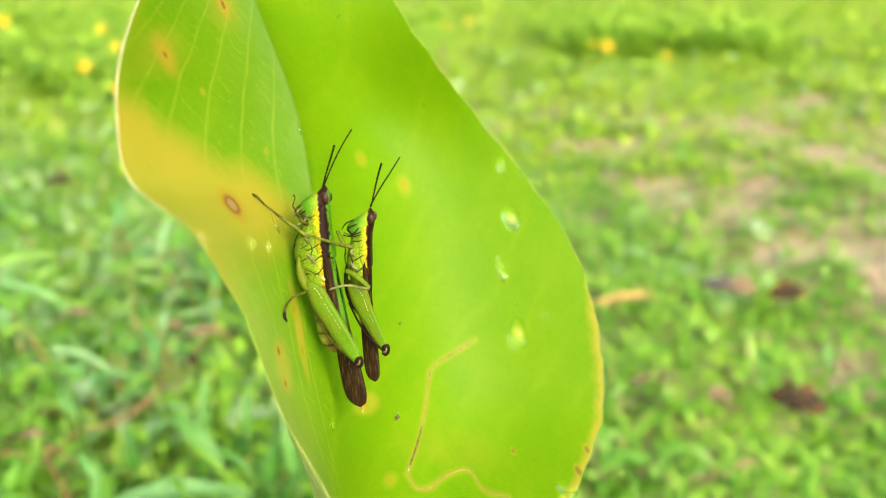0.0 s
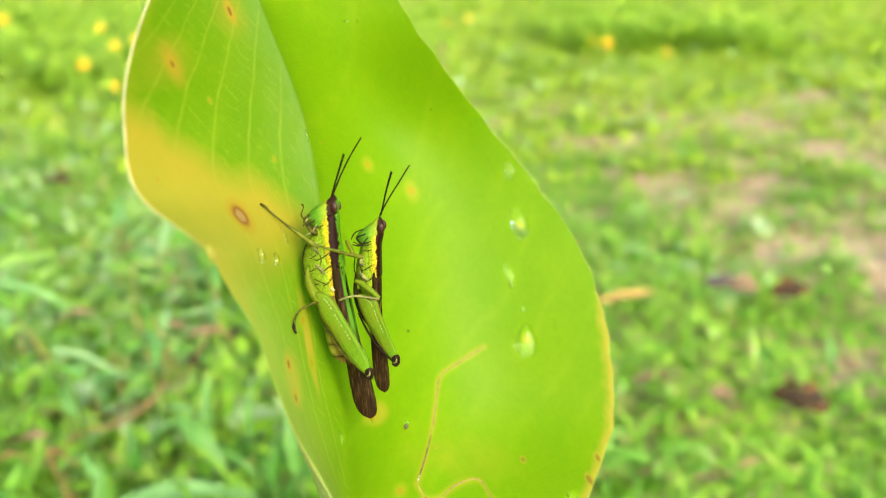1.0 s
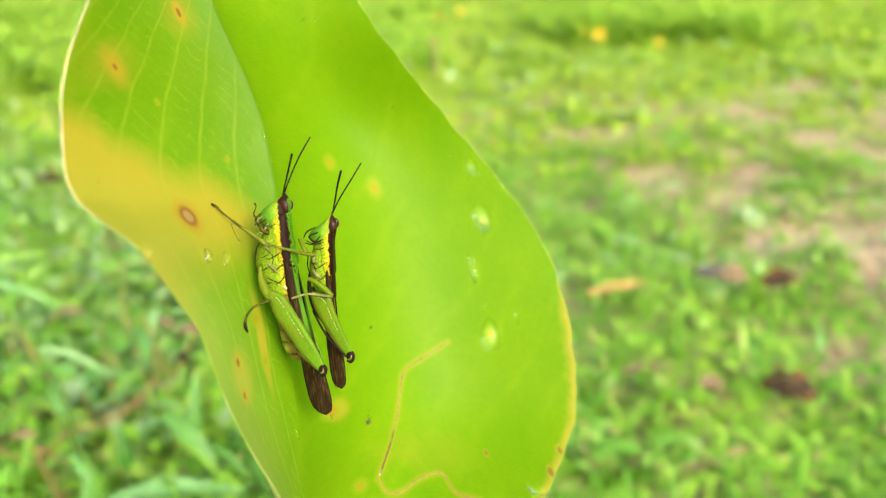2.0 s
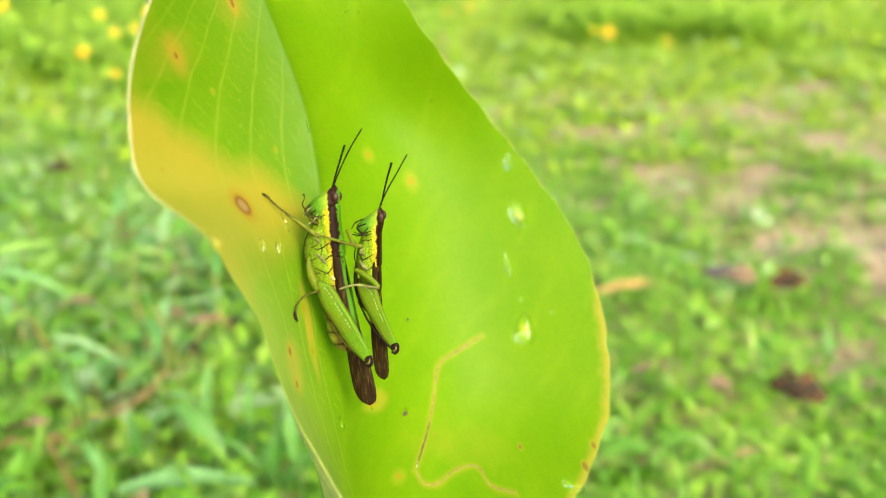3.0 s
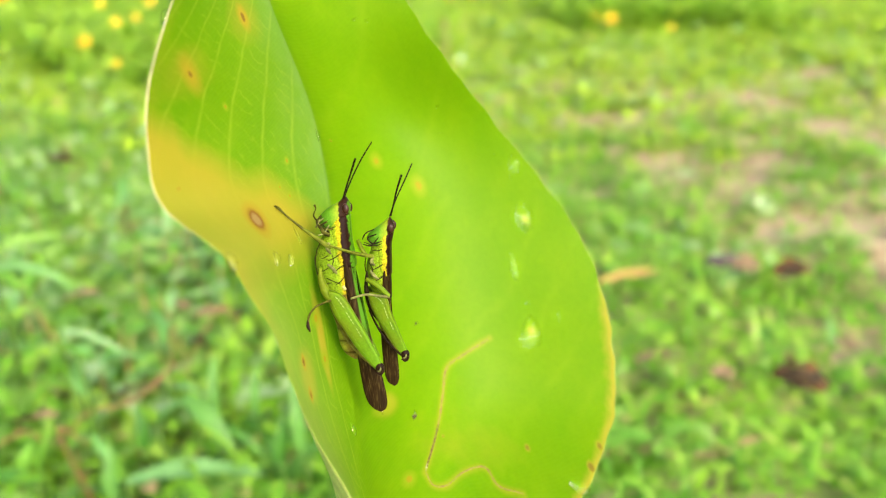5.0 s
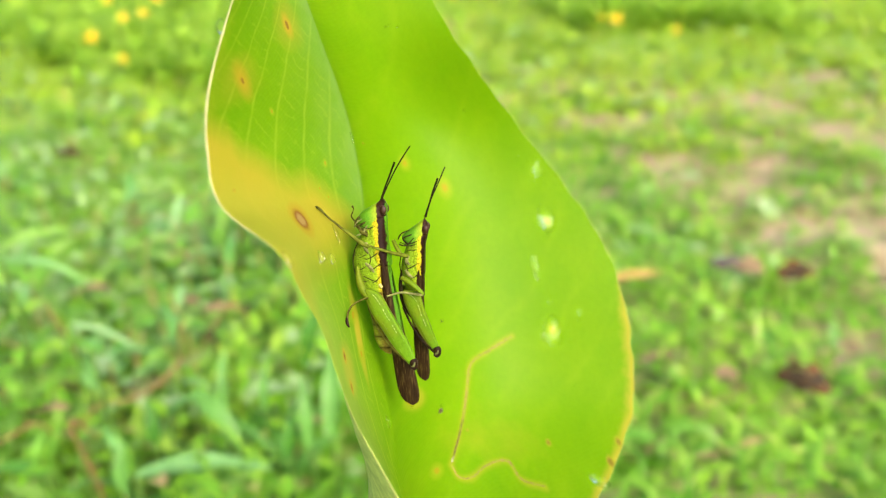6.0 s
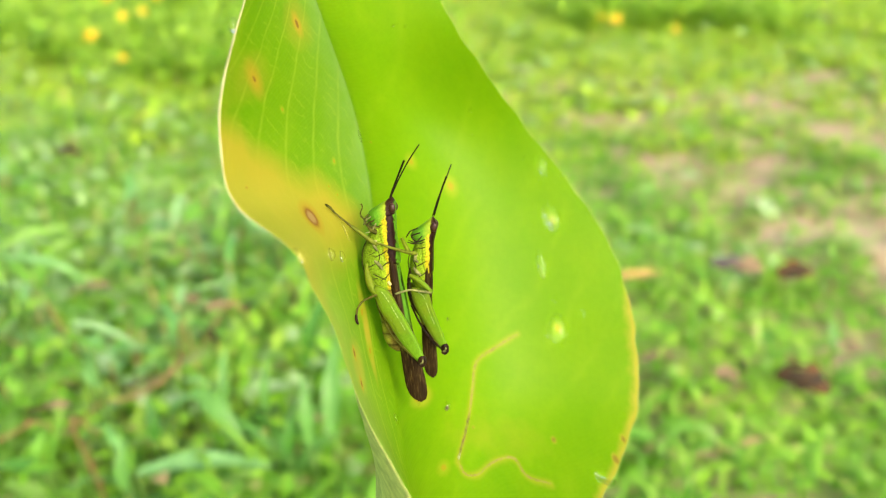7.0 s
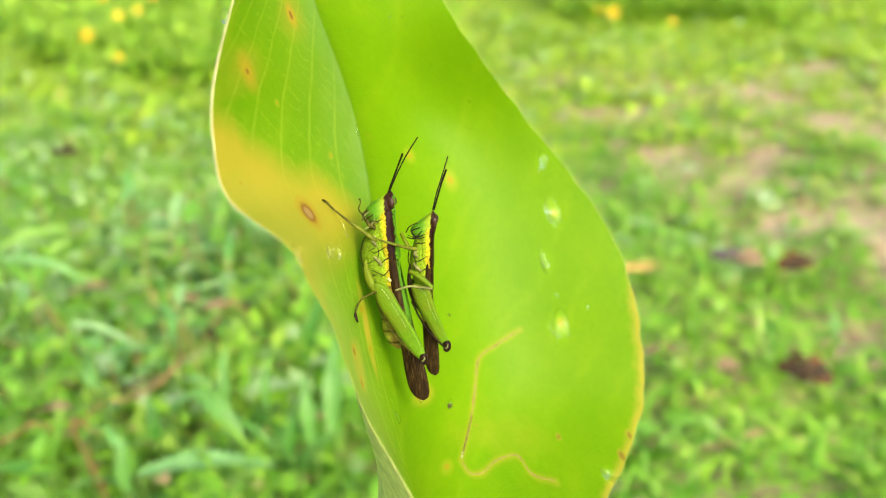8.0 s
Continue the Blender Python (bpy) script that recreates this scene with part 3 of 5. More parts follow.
def thicket():
    x, y = scatter(90000, 1.6, 5.4, 0.8, 0.4)
    keep = in_thicket(x, y)
    x, y = x[keep], y[keep]
    k = len(x)
    crown = np.where(x > 0.25, 0.13, 0.11) + 0.04 * patchy(x, y, 2.5)
    z = crown * rng.uniform(0.1, 1, k) ** 0.6
    ln = rng.uniform(0.03, 0.065, k)
    me = leaves_mesh("creeper_thicket", np.c_[x, y, z], rng.uniform(0, 6.283, k), rng.uniform(-0.2, 1.0, k), ln, ln * 0.5, rng.uniform(0.2, 1.4, k), thicket_mat)
    tagged(new("creeper_thicket", me), "thick green creeper bed with yellow flowers over the lawn", "creeper", kind="stuff")


thicket()


def straw():
    n = 2600
    x, y = scatter(n * 4, 0.4, 2.4, 0.68)
    keep = rng.uniform(0, 1, len(x)) < bare(x, y) + 0.03
    x, y = x[keep][:n], y[keep][:n]
    k = len(x)
    me = leaves_mesh("dry_straw", np.c_[x, y, ground_height(x, y) + 0.003], rng.uniform(0, 6.283, k), rng.uniform(-0.02, 0.15, k), rng.uniform(0.02, 0.07, k), rng.uniform(0.002, 0.006, k), rng.uniform(0, 0.2, k), straw_mat, 0.1)
    tagged(new("dry_straw", me), "dry tan straw and leaf bits on bare soil", "straw", kind="stuff")


straw()


# ---- leaf plant ----
# guide curves of the blade: station, x, y, z
MIDRIB = [(-0.33, -32.3, 69.3, -122.0), (-0.12, -31.5, 46.7, -113.0), (0.00, -28.3, 37.3, -115.0), (0.21, -23.4, 21.0, -123.5), (0.33, -21.0, 9.9, -121.0), (0.43, -19.8, 1.0, -118.0), (0.54, -18.5, -8.4, -115.0), (0.64, -17.2, -16.5, -112.5), (0.74, -15.3, -24.0, -109.0), (0.84, -13.4, -30.9, -105.0), (0.92, -11.8, -36.0, -102.0), (1.04, -9.2, -44.6, -101.0), (1.12, -7.2, -52.0, -104.0)]
LEFT_MARGIN = [(-0.33, -32.6, 68.7, -121.0), (-0.12, -32.8, 38.0, -92.0), (0.00, -33.3, 27.3, -84.0), (0.21, -33.8, 13.5, -79.5), (0.33, -31.4, 6.6, -77.6), (0.43, -24.3, 1.0, -76.0), (0.48, -23.6, -2.8, -81.0), (0.54, -22.0, -6.9, -84.3), (0.64, -20.1, -12.6, -85.2), (0.74, -17.8, -19.0, -86.0), (0.84, -14.3, -25.5, -86.8), (0.92, -11.7, -30.9, -88.3), (1.04, -9.3, -42.3, -96.0), (1.12, -7.3, -51.5, -103.0)]
RIGHT_MARGIN = [(-0.33, -31.6, 69.3, -122.0), (-0.12, -15.0, 55.5, -132.0), (0.00, -8.9, 44.2, -136.0), (0.21, 6.9, 24.8, -147.0), (0.33, 17.5, 11.9, -148.0), (0.43, 24.3, 1.2, -146.0), (0.54, 28.1, -11.0, -143.0), (0.64, 29.1, -20.7, -141.0), (0.74, 28.6, -29.9, -138.0), (0.84, 23.7, -38.5, -131.0), (0.92, 18.4, -43.7, -124.0), (1.04, 5.4, -49.4, -112.0), (1.12, -7.0, -52.5, -105.0)]
BELLY = [(-0.33, 0), (-0.12, 7), (0.0, 10.5), (0.21, 14), (0.43, 16.8), (0.64, 19), (0.84, 20.5), (0.94, 18), (1.04, 9), (1.12, 0)]
OUTER_MARGIN = [(0.66, -19.7, -13.9, -85.3), (0.72, -19.4, -18.4, -94.0), (0.76, -18.9, -22.5, -101.0), (0.82, -18.9, -28.9, -109.0), (0.90, -19.0, -36.7, -115.0), (0.98, -18.9, -43.4, -117.0), (1.04, -16.0, -47.3, -112.0), (1.12, -7.3, -51.5, -103.0)]


def guide(rows, s):
    rows = np.array(rows, float)
    return hermite(rows[:, 0], rows[:, 1:], s)


def blade(s, u):
    """Points of the blade (mm): s runs from tip to foot, u across: 0 midrib, 1 right margin, -1 left fold, -2 margin rolled back behind the fold."""
    mid, lef, rig = guide(MIDRIB, s), guide(LEFT_MARGIN, s), guide(RIGHT_MARGIN, s)
    belly = guide(BELLY, s)
    outer = np.where(s[:, None] > OUTER_MARGIN[0][0], guide(OUTER_MARGIN, s), lef)
    flare = np.clip((s - 0.68) / 0.1, 0, 1)[:, None]
    r, q, e = np.clip(u, 0, 1)[:, None], np.clip(-u, 0, 1)[:, None], np.clip(-u - 1, 0, 1)[:, None]
    p = mid + (rig - mid) * r + (lef - mid) * q
    p = p + np.array([0, 0, -1.0]) * belly * np.sin(math.pi * np.clip(r, 1e-9, 1) ** 0.6)
    p = p + np.array([-1.3, 0, 0]) * np.sin(math.pi * q) * np.clip(1.1 - np.abs(s[:, None] - 0.4), 0, 1)
    p = p + (outer - lef) * e + flare * np.sin(math.pi * e) * np.array([-1.2, 0, 0])
    w = 0.25 * np.sin(s * 17) * np.sin(s * 7 + 1)
    p = p + np.array([0, 0, 1.0]) * (w[:, None] * (r ** 6 + q ** 6)) + np.array([1.0, 0, 0]) * r ** 6 * (0.25 * np.sin(s * 90) * np.sin(s * 23))[:, None]
    return p


def flat_of(s, u):
    mid, lef, rig = guide(MIDRIB, s), guide(LEFT_MARGIN, s), guide(RIGHT_MARGIN, s)
    wr, wl_ = np.linalg.norm(rig - mid, axis=1) * 1.12, np.linalg.norm(lef - mid, axis=1)
    return np.c_[np.where(u > 0, u * wr, u * wl_), s * 100.0]


S0, S1 = -0.325, 1.115
TRAIL_A = [(0.621, 0.508), (0.657, 0.398), (0.687, 0.314), (0.747, 0.281), (0.808, 0.261), (0.864, 0.231), (0.906, 0.197)]
TRAIL_B = [(0.906, 0.197), (0.932, 0.237), (0.936, 0.321), (0.910, 0.401), (0.892, 0.515), (0.916, 0.599), (0.916, 0.749)]


def blade_sheet(name, s_from, s_to, ns, us, mat, parent, label, place=None):
    """One sheet of the blade, with its yellowing, veins, painted sky sheen and pale parts as attributes."""
    s = np.repeat(np.linspace(s_from, s_to, ns), len(us))
    u = np.tile(us, ns)
    p = blade(s, u)
    k = len(us)
    faces = [(i * k + j, i * k + j + 1, (i + 1) * k + j + 1, (i + 1) * k + j) for i in range(ns - 1) for j in range(k - 1)]
    me = mesh_of(name, p * MM, faces, mat)
    fl = flat_of(s, u)
    a = me.attributes.new("flat", "FLOAT_VECTOR", "POINT")
    a.data.foreach_set("vector", np.c_[fl, np.zeros(len(fl))].ravel())

    def blob(s0, u0, rs, ru, shear=0.0):
        return np.exp(-(((s - s0 - shear * (u - u0)) / rs) ** 2 + ((u - u0) / ru) ** 2) ** 1.5)
    # the yellow band crosses the folded side from its margin down to the midrib
    upper = np.interp(u, (-1.0, -0.87, -0.82, -0.65, -0.5, -0.39, -0.29, -0.145, 0), (0.180, 0.190, 0.225, 0.262, 0.298, 0.296, 0.325, 0.36, 0.40))
    lower = np.interp(u, (-1.0, -0.93, -0.7, -0.44, -0.3, -0.2, -0.1, 0), (0.51, 0.485, 0.462, 0.448, 0.435, 0.415, 0.38, 0.36))
    yellow = np.clip((s - upper) / 0.075 + 0.5, 0, 1) * np.clip((lower - s) / 0.09 + 0.5, 0, 1)
    yellow *= np.clip(1.05 - 0.28 * np.clip((s - upper) / 0.2, 0, 1), 0, 1)
    yellow += 1.25 * blob(0.585, -0.285, 0.085, 0.045, 0.0) + 0.8 * blob(0.645, -0.63, 0.05, 0.14, -0.1) + 0.35 * blob(0.09, -0.78, 0.05, 0.16) + 0.45 * blob(0.0, -0.30, 0.05, 0.14) + 0.25 * blob(0.56, -0.95, 0.14, 0.12)
    yellow += 0.32 * np.exp(-(u + 1) / 0.07) * (u < 0) * np.clip((0.3 - s) / 0.1, 0, 1)
    yellow = np.where(u > 0, 0.18 * blob(0.86, 0.45, 0.05, 0.35, 0.05) + 0.07 * blob(0.78, 0.3, 0.1, 0.3) + 0.8 * blob(0.745, 0.075, 0.022, 0.03), yellow)
    for trail in (TRAIL_A, TRAIL_B):
        for q in flat_of(*smooth_pairs(trail).T):
            yellow = np.maximum(yellow, 0.5 * np.exp(-((fl - q) ** 2).sum(1) / 0.8 ** 2) * (u > 0.02))
    b = me.attributes.new("yellowing", "FLOAT", "POINT")
    b.data.foreach_set("value", yellow)
    dry = np.where(u > 0, np.exp(-((1 - u) / 0.045)) * np.clip((s - 0.45) / 0.1, 0.25, 1), np.exp(-((2 + u) / 0.2)) * np.clip((s - 0.7) / 0.1, 0, 1))
    pale = me.attributes.new("pale", "FLOAT", "POINT")
    pale.data.foreach_set("value", np.clip(-u - 1, 0, 0.5) / 0.5 * np.clip((s - 0.7) / 0.1, 0, 1) + 0.28 * blob(0.70, -0.95, 0.34, 0.6) + 0.18 * np.clip((-u - 0.6) / 0.4, 0, 1) * np.clip((s - 0.4) / 0.15, 0, 1))
    run = np.clip(s * 100, -33, 31)
    vein = me.attributes.new("vein", "FLOAT", "POINT")
    vein.data.foreach_set("value", u + 0.025 * run - 0.0004 * run ** 2 + 0.015)
    # painted sheen: full at the midrib, fading over the folded side
    sky_sheen = me.attributes.new("sky_sheen", "FLOAT", "POINT")
    sky_sheen.data.foreach_set("value", np.where(u <= 0, np.exp(u / 0.17) * np.clip((0.50 - s) / 0.2, 0, 1), 0))
    c = me.attributes.new("dry_edge", "FLOAT", "POINT")
    c.data.foreach_set("value", dry)
    sheet = part(name, me, parent, label, place)
    mod = sheet.modifiers.new("thickness", "SOLIDIFY")
    mod.thickness, mod.offset = 0.00005, 0.0
    return sheet


def make_plant():
    foot = NEAR @ Vector((-0.012, -0.1, -0.108))
    plant = tagged(new("leafy_plant"), "broad folded canna leaf, bright green with yellow blotches and wet", "plant")
    plant.location = (foot.x, foot.y, 0)
    back = Matrix.Translation((-foot.x, -foot.y, 0)) @ NEAR
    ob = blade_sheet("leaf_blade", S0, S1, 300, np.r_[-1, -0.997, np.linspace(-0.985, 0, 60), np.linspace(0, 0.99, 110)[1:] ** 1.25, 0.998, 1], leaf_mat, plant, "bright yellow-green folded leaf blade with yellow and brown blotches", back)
    blade_sheet("rolled_margin", 0.665, S1, 90, np.r_[-2, -1.995, np.linspace(-1.94, -1, 15)], rolled_mat, ob, "pale cream-green margin rolled back behind the fold")

    def on_blade(pairs, lift=0.05):
        q = np.array(pairs)
        pt = blade(q[:, 0], q[:, 1])
        ds, du = blade(q[:, 0] + 1e-3, q[:, 1]) - pt, blade(q[:, 0], q[:, 1] + 1e-3) - pt
        nn = np.cross(ds, du)
        nn /= np.linalg.norm(nn, axis=1, keepdims=True)
        nn *= np.sign(nn[:, 2:] + 1e-9)
        return pt + nn * lift

    # pale rims
    st = np.linspace(-0.3, 0.42, 120)
    v, f = tube(blade(st, np.full(120, -1.0)), (0.05 + 0.04 * np.exp(-((st - 0.13) / 0.2) ** 2)) * np.clip((0.43 - st) / 0.08, 0.1, 1), 8, 0)
    part("leaf_rim", mesh_of("leaf_rim", v, f, rim_mat), ob, "cream leaf rim")
    st = np.linspace(0.70, 1.1, 60)
    v, f = tube(blade(st, np.full(60, -2.0)), np.full(60, 0.11), 8, 0)
    part("leaf_rim", mesh_of("leaf_rim", v, f, rim_mat), ob, "cream leaf rim")
    st = np.linspace(-0.3, 1.1, 160)
    v, f = tube(blade(st, np.full(160, 1.0)), np.full(160, 0.045), 8, 0)
    part("leaf_rim", mesh_of("leaf_rim", v, f, rim_yellow_mat), ob, "yellowish leaf rim")
    # winding insect mines in the blade
    for pairs, mat, rad in ((TRAIL_A, mine_mat, 0.12),
                            ([(0.802, 0.264), (0.836, 0.247), (0.870, 0.224), (0.900, 0.201)], mine_dark_mat, 0.135),
                            ([(0.876, 0.220), (0.890, 0.209), (0.902, 0.199)], mine_glint_mat, 0.09),
                            (TRAIL_B, mine_mat, 0.11)):
        line = on_blade(smooth_pairs(pairs), 0.15)
        n_ = len(line)
        v, f = tube(line, rad * (0.75 + 0.3 * np.sin(np.arange(n_) * 0.9) * np.sin(np.arange(n_) * 0.37)) * np.clip(np.minimum(np.arange(n_), n_ - 1 - np.arange(n_)) / 6 + 0.2, 0, 1), 8, 0, flat=0.42, side=(0, 0, 1))
        part("leaf_mine", mesh_of("leaf_mine", v, f, mat), ob, "white highlight shaped onto the end of a leaf mine" if mat is mine_glint_mat else "tan winding leaf mine")
    # stem down to the ground
    foot_mm = guide(MIDRIB, np.array([1.11]))[0]
    top = NEAR @ Vector(foot_mm * MM) - plant.location
    v, f = tube([top + Vector((0, 0, 0.012)), top - Vector((0.0, 0.0, 0.03)), Vector((0.0, 0.004, 0.1)), Vector((0, 0, -0.02))], [0.0016, 0.003, 0.005, 0.007], 12, 30, 1.0)
    part("stem", mesh_of("stem", v, f, stem_mat), plant, "smooth green stem")
    return plant, ob, on_blade


def smooth_pairs(pairs):
    p = np.array(pairs)
    d = np.r_[0, np.cumsum(np.hypot(np.diff(p[:, 0]), np.diff(p[:, 1]) * 0.5))]
    return hermite(d, p, np.linspace(0, d[-1], 60))


plant, leaf_ob, on_blade = make_plant()


# ---- insects ----
def body_loft(name, stations, mat, n=28, seg=20, power=2.3):
    """A rounded body through stations: along, belly height, back height, half width (mm)."""
    st = np.array(stations, float)
    rows = hermite(st[:, 0], st[:, 1:], np.linspace(st[0, 0], st[-1, 0], n))
    al = np.linspace(st[0, 0], st[-1, 0], n)
    rings = []
    for a, (lo, hi, w) in zip(al, rows):
        c, r = (lo + hi) / 2, max((hi - lo) / 2, 0.02)
        ring = []
        for t in np.linspace(0, 2 * math.pi, seg, endpoint=False):
            cy, sy = math.cos(t), math.sin(t)
            ring.append((a * MM, max(w, 0.02) * math.copysign(abs(cy) ** (2 / power), cy) * MM, (c + r * math.copysign(abs(sy) ** (2 / power), sy)) * MM))
        rings.append(ring)
    v, f = loft(rings)
    return mesh_of(name, v, f, mat)


def forewing(name, lower, upper, out, mat, sign, n=110, seg=9):
    """A long stiff wing on one flank: lower and upper edge (along, height), outward bulge."""
    a0, a1 = lower[0][0], lower[-1][0]
    al = np.linspace(a0, a1, n)
    lo = hermite(*zip(*lower), al)[:, 0]
    hi = hermite(*zip(*upper), al)[:, 0]
    ou = np.interp(al, *zip(*out))
    rings = []
    for a, l_, h_, o in zip(al, lo, hi, ou):
        h_ = max(h_, l_ + 0.02)
        outer = [(a, sign * (0.12 + o * math.sin(math.pi * (0.12 + 0.8 * k)) ** 0.7), h_ + (l_ - h_) * k) for k in np.linspace(0, 1, seg)]
        inner = [(a, y - sign * 0.10, z) for _, y, z in outer[::-1]]
        rings.append([(x * MM, y * MM, z * MM) for x, y, z in outer + inner])
    v, f = loft(rings)
    return mesh_of(name, v, f, mat)


def flank(points, y, lean):
    """Points on a flank at offsets y from the middle plane, which leans off square."""
    return [(a + lean[0] * yy, yy, h + lean[1] * yy) for (a, h), yy in zip(points, y)]


def rod(name, pts, radii, mat, parent, label="", seg=10, flat=1.0, n=None):
    v, f = tube(pts, radii, seg, n, flat=flat)
    return part(name, mesh_of(name, v, f, mat), parent, label)


def femur(name, upper, lower, y, thick, parent, lean):
    """Thick jumping thigh between an upper and a lower edge."""
    n = 26
    up, lo = (smooth_line([(a + lean[0] * y[0], 0, h + lean[1] * y[0]) for a, h in e], n) for e in (upper, lower))
    rings = []
    for i in range(n):
        a, b = up[i], lo[i]
        c, d = (a + b) / 2, (a - b) / 2
        k = i / (n - 1)
        w = thick * (0.35 + 0.65 * math.sin(math.pi * min(1, k * 1.15 + 0.12)) ** 0.8)
        yy = y[0] + (y[1] - y[0]) * k
        ring = []
        for t in np.linspace(0, 2 * math.pi, 14, endpoint=False):
            q = c + d * math.copysign(abs(math.sin(t)) ** 0.85, math.sin(t))
            ring.append((q[0] * MM, (yy + w * math.copysign(abs(math.cos(t)) ** 0.7, math.cos(t))) * MM, q[2] * MM))
        rings.append(ring)
    v, f = loft(rings)
    ob = part(name, mesh_of(name, v, f, femur_mat), parent, "green thickened hind thigh")
    edge = [(q[0], y[0] + (y[1] - y[0]) * i / (n - 1) - thick * 0.25, q[2]) for i, q in enumerate(lo)][2:]
    v, f = tube(edge[::3], [0.07] * len(edge[::3]), 6)
    part("femur_keel", mesh_of("femur_keel", v, f, leg_mat), ob, "brown lower keel")
    for q0, q1 in ((up, 0.86), (up, 0.30)):
        edge = [((q * q1 + w_ * (1 - q1))[0], y[0] + (y[1] - y[0]) * i / (n - 1) - thick * 0.93, (q * q1 + w_ * (1 - q1))[2]) for i, (q, w_) in enumerate(zip(up, lo))][3:-4]
        v, f = tube(edge[::3], [0.035] * len(edge[::3]), 6)
        part("femur_ridge", mesh_of("femur_ridge", v, f, femur_mat), ob)
    # ridge of short bars along the flank, pale to give its row of glints
    for k in np.linspace(0.12, 0.62, 11):
        i = int(k * (n - 1))
        c = up[i] * 0.72 + lo[i] * 0.28
        dr = up[min(i + 1, n - 1)] - up[i]
        dr = dr / (np.linalg.norm(dr) + 1e-9)
        yy = (y[0] + (y[1] - y[0]) * k) - thick * 0.97
        v, f = tube([(c[0] - dr[0] * 0.12, yy, c[2] - dr[2] * 0.12), (c[0] + dr[0] * 0.16, yy, c[2] + dr[2] * 0.16)], [0.06, 0.05], 6, 0)
        part("femur_ridge", mesh_of("femur_ridge", v, f, bead_glint_mat), ob)
    return ob


def insect_frame(x, y, z, tail, back):
    t = Vector(tail).normalized()
    d = Vector(back)
    d = (d - t * d.dot(t)).normalized()
    m = Matrix((t, d.cross(t), d)).transposed().to_4x4()
    return NEAR @ Matrix.Translation((x * MM, y * MM, z * MM)) @ m


def grasshopper(label, frame_m, g):
    it = tagged(new("grasshopper"), label, "grasshopper", "pair of grasshoppers")
    it.matrix_world = frame_m
    way = frame_m.to_3x3().inverted() @ (frame_m.translation - NEAR.translation)
    lean = (way.x / way.y, way.z / way.y)
    part("head", body_loft("head", g["head"], head_mat, 22, 20, 2.1), it, "green slanted face with a brown crown")
    part("thorax", body_loft("thorax", g["thorax"], thorax_mat), it, "lime and yellow flank under a dark brown stripe")
    part("pronotum", body_loft("pronotum", g["pronotum"], thorax_mat, 24, 24, 2.6), it, "brown striped saddle")
    part("abdomen", body_loft("abdomen", g["abdomen"], abdomen_mat), it, "olive brown abdomen")
    for sign in (-1, 1):
        part("forewing", forewing("forewing", g["wing_low"], g["wing_up"], g["wing_out"], wing_mat, sign), it, "long dark brown forewing")
        ax, ah = g["eye"]
        ball("eye", (ax, sign * g["eye_y"], ah), (0.74, 0.32, 0.52), eye_mat, it, "glossy brown eye")
    feelers = []
    for pts, y in g["antennae"]:
        k = len(pts)
        line = np.array(flank(pts, y, lean))
        feeler = rod("antenna", line - line[0], np.linspace(0.11, 0.09, k) if len(feelers) == 0 else np.linspace(0.10, 0.15, k), antenna_mat, it, "dark thin feeler", 8)
        feeler.location = line[0] * MM
        feelers.append(feeler)
    ups, los, ys, th = g["femur"]
    f1 = femur("hind_femur", ups, los, ys, th, it, lean)
    f2 = femur("hind_femur", g["femur_far"][0], g["femur_far"][1], g["femur_far"][2], th, it, (0, 0))
    for (ka, kh), yk, fem in ((g["knee"], ys[1], f1), (g["knee_far"], g["femur_far"][2][1], f2)):
        if fem is f1:
            ka, kh = ka + lean[0] * yk, kh + lean[1] * yk
        ball("knee", (ka - 0.1, yk, kh), (0.80, 0.52, 0.66), knee_mat, fem, "dark brown knee")
        hook = [(ka - 0.55, yk - 0.42, kh + 0.52), (ka + 0.25, yk - 0.52, kh + 0.50), (ka + 0.68, yk - 0.5, kh + 0.05), (ka + 0.42, yk - 0.5, kh - 0.48)]
        rod("knee_rim", hook, [0.10, 0.17, 0.19, 0.12], knee_mat, fem, "dark brown crescent round the knee")
        rod("knee_rim", [(ka - 0.35, yk - 0.50, kh + 0.22), (ka + 0.12, yk - 0.60, kh + 0.10), (ka + 0.25, yk - 0.58, kh - 0.25)], [0.08, 0.15, 0.09], leg_pale_mat, fem, "pale inner lobe of the knee")
    for name, pts, ys_, rad, mat in g["rods"]:
        rod(name, flank(pts, ys_, lean), rad, {"olive": leg_mat, "pale": leg_pale_mat, "dark": suture_mat, "brown": knee_mat, "cream": pale_mat, "green": femur_mat, "leaf": leg_green_mat}[mat], it)
    return it, feelers


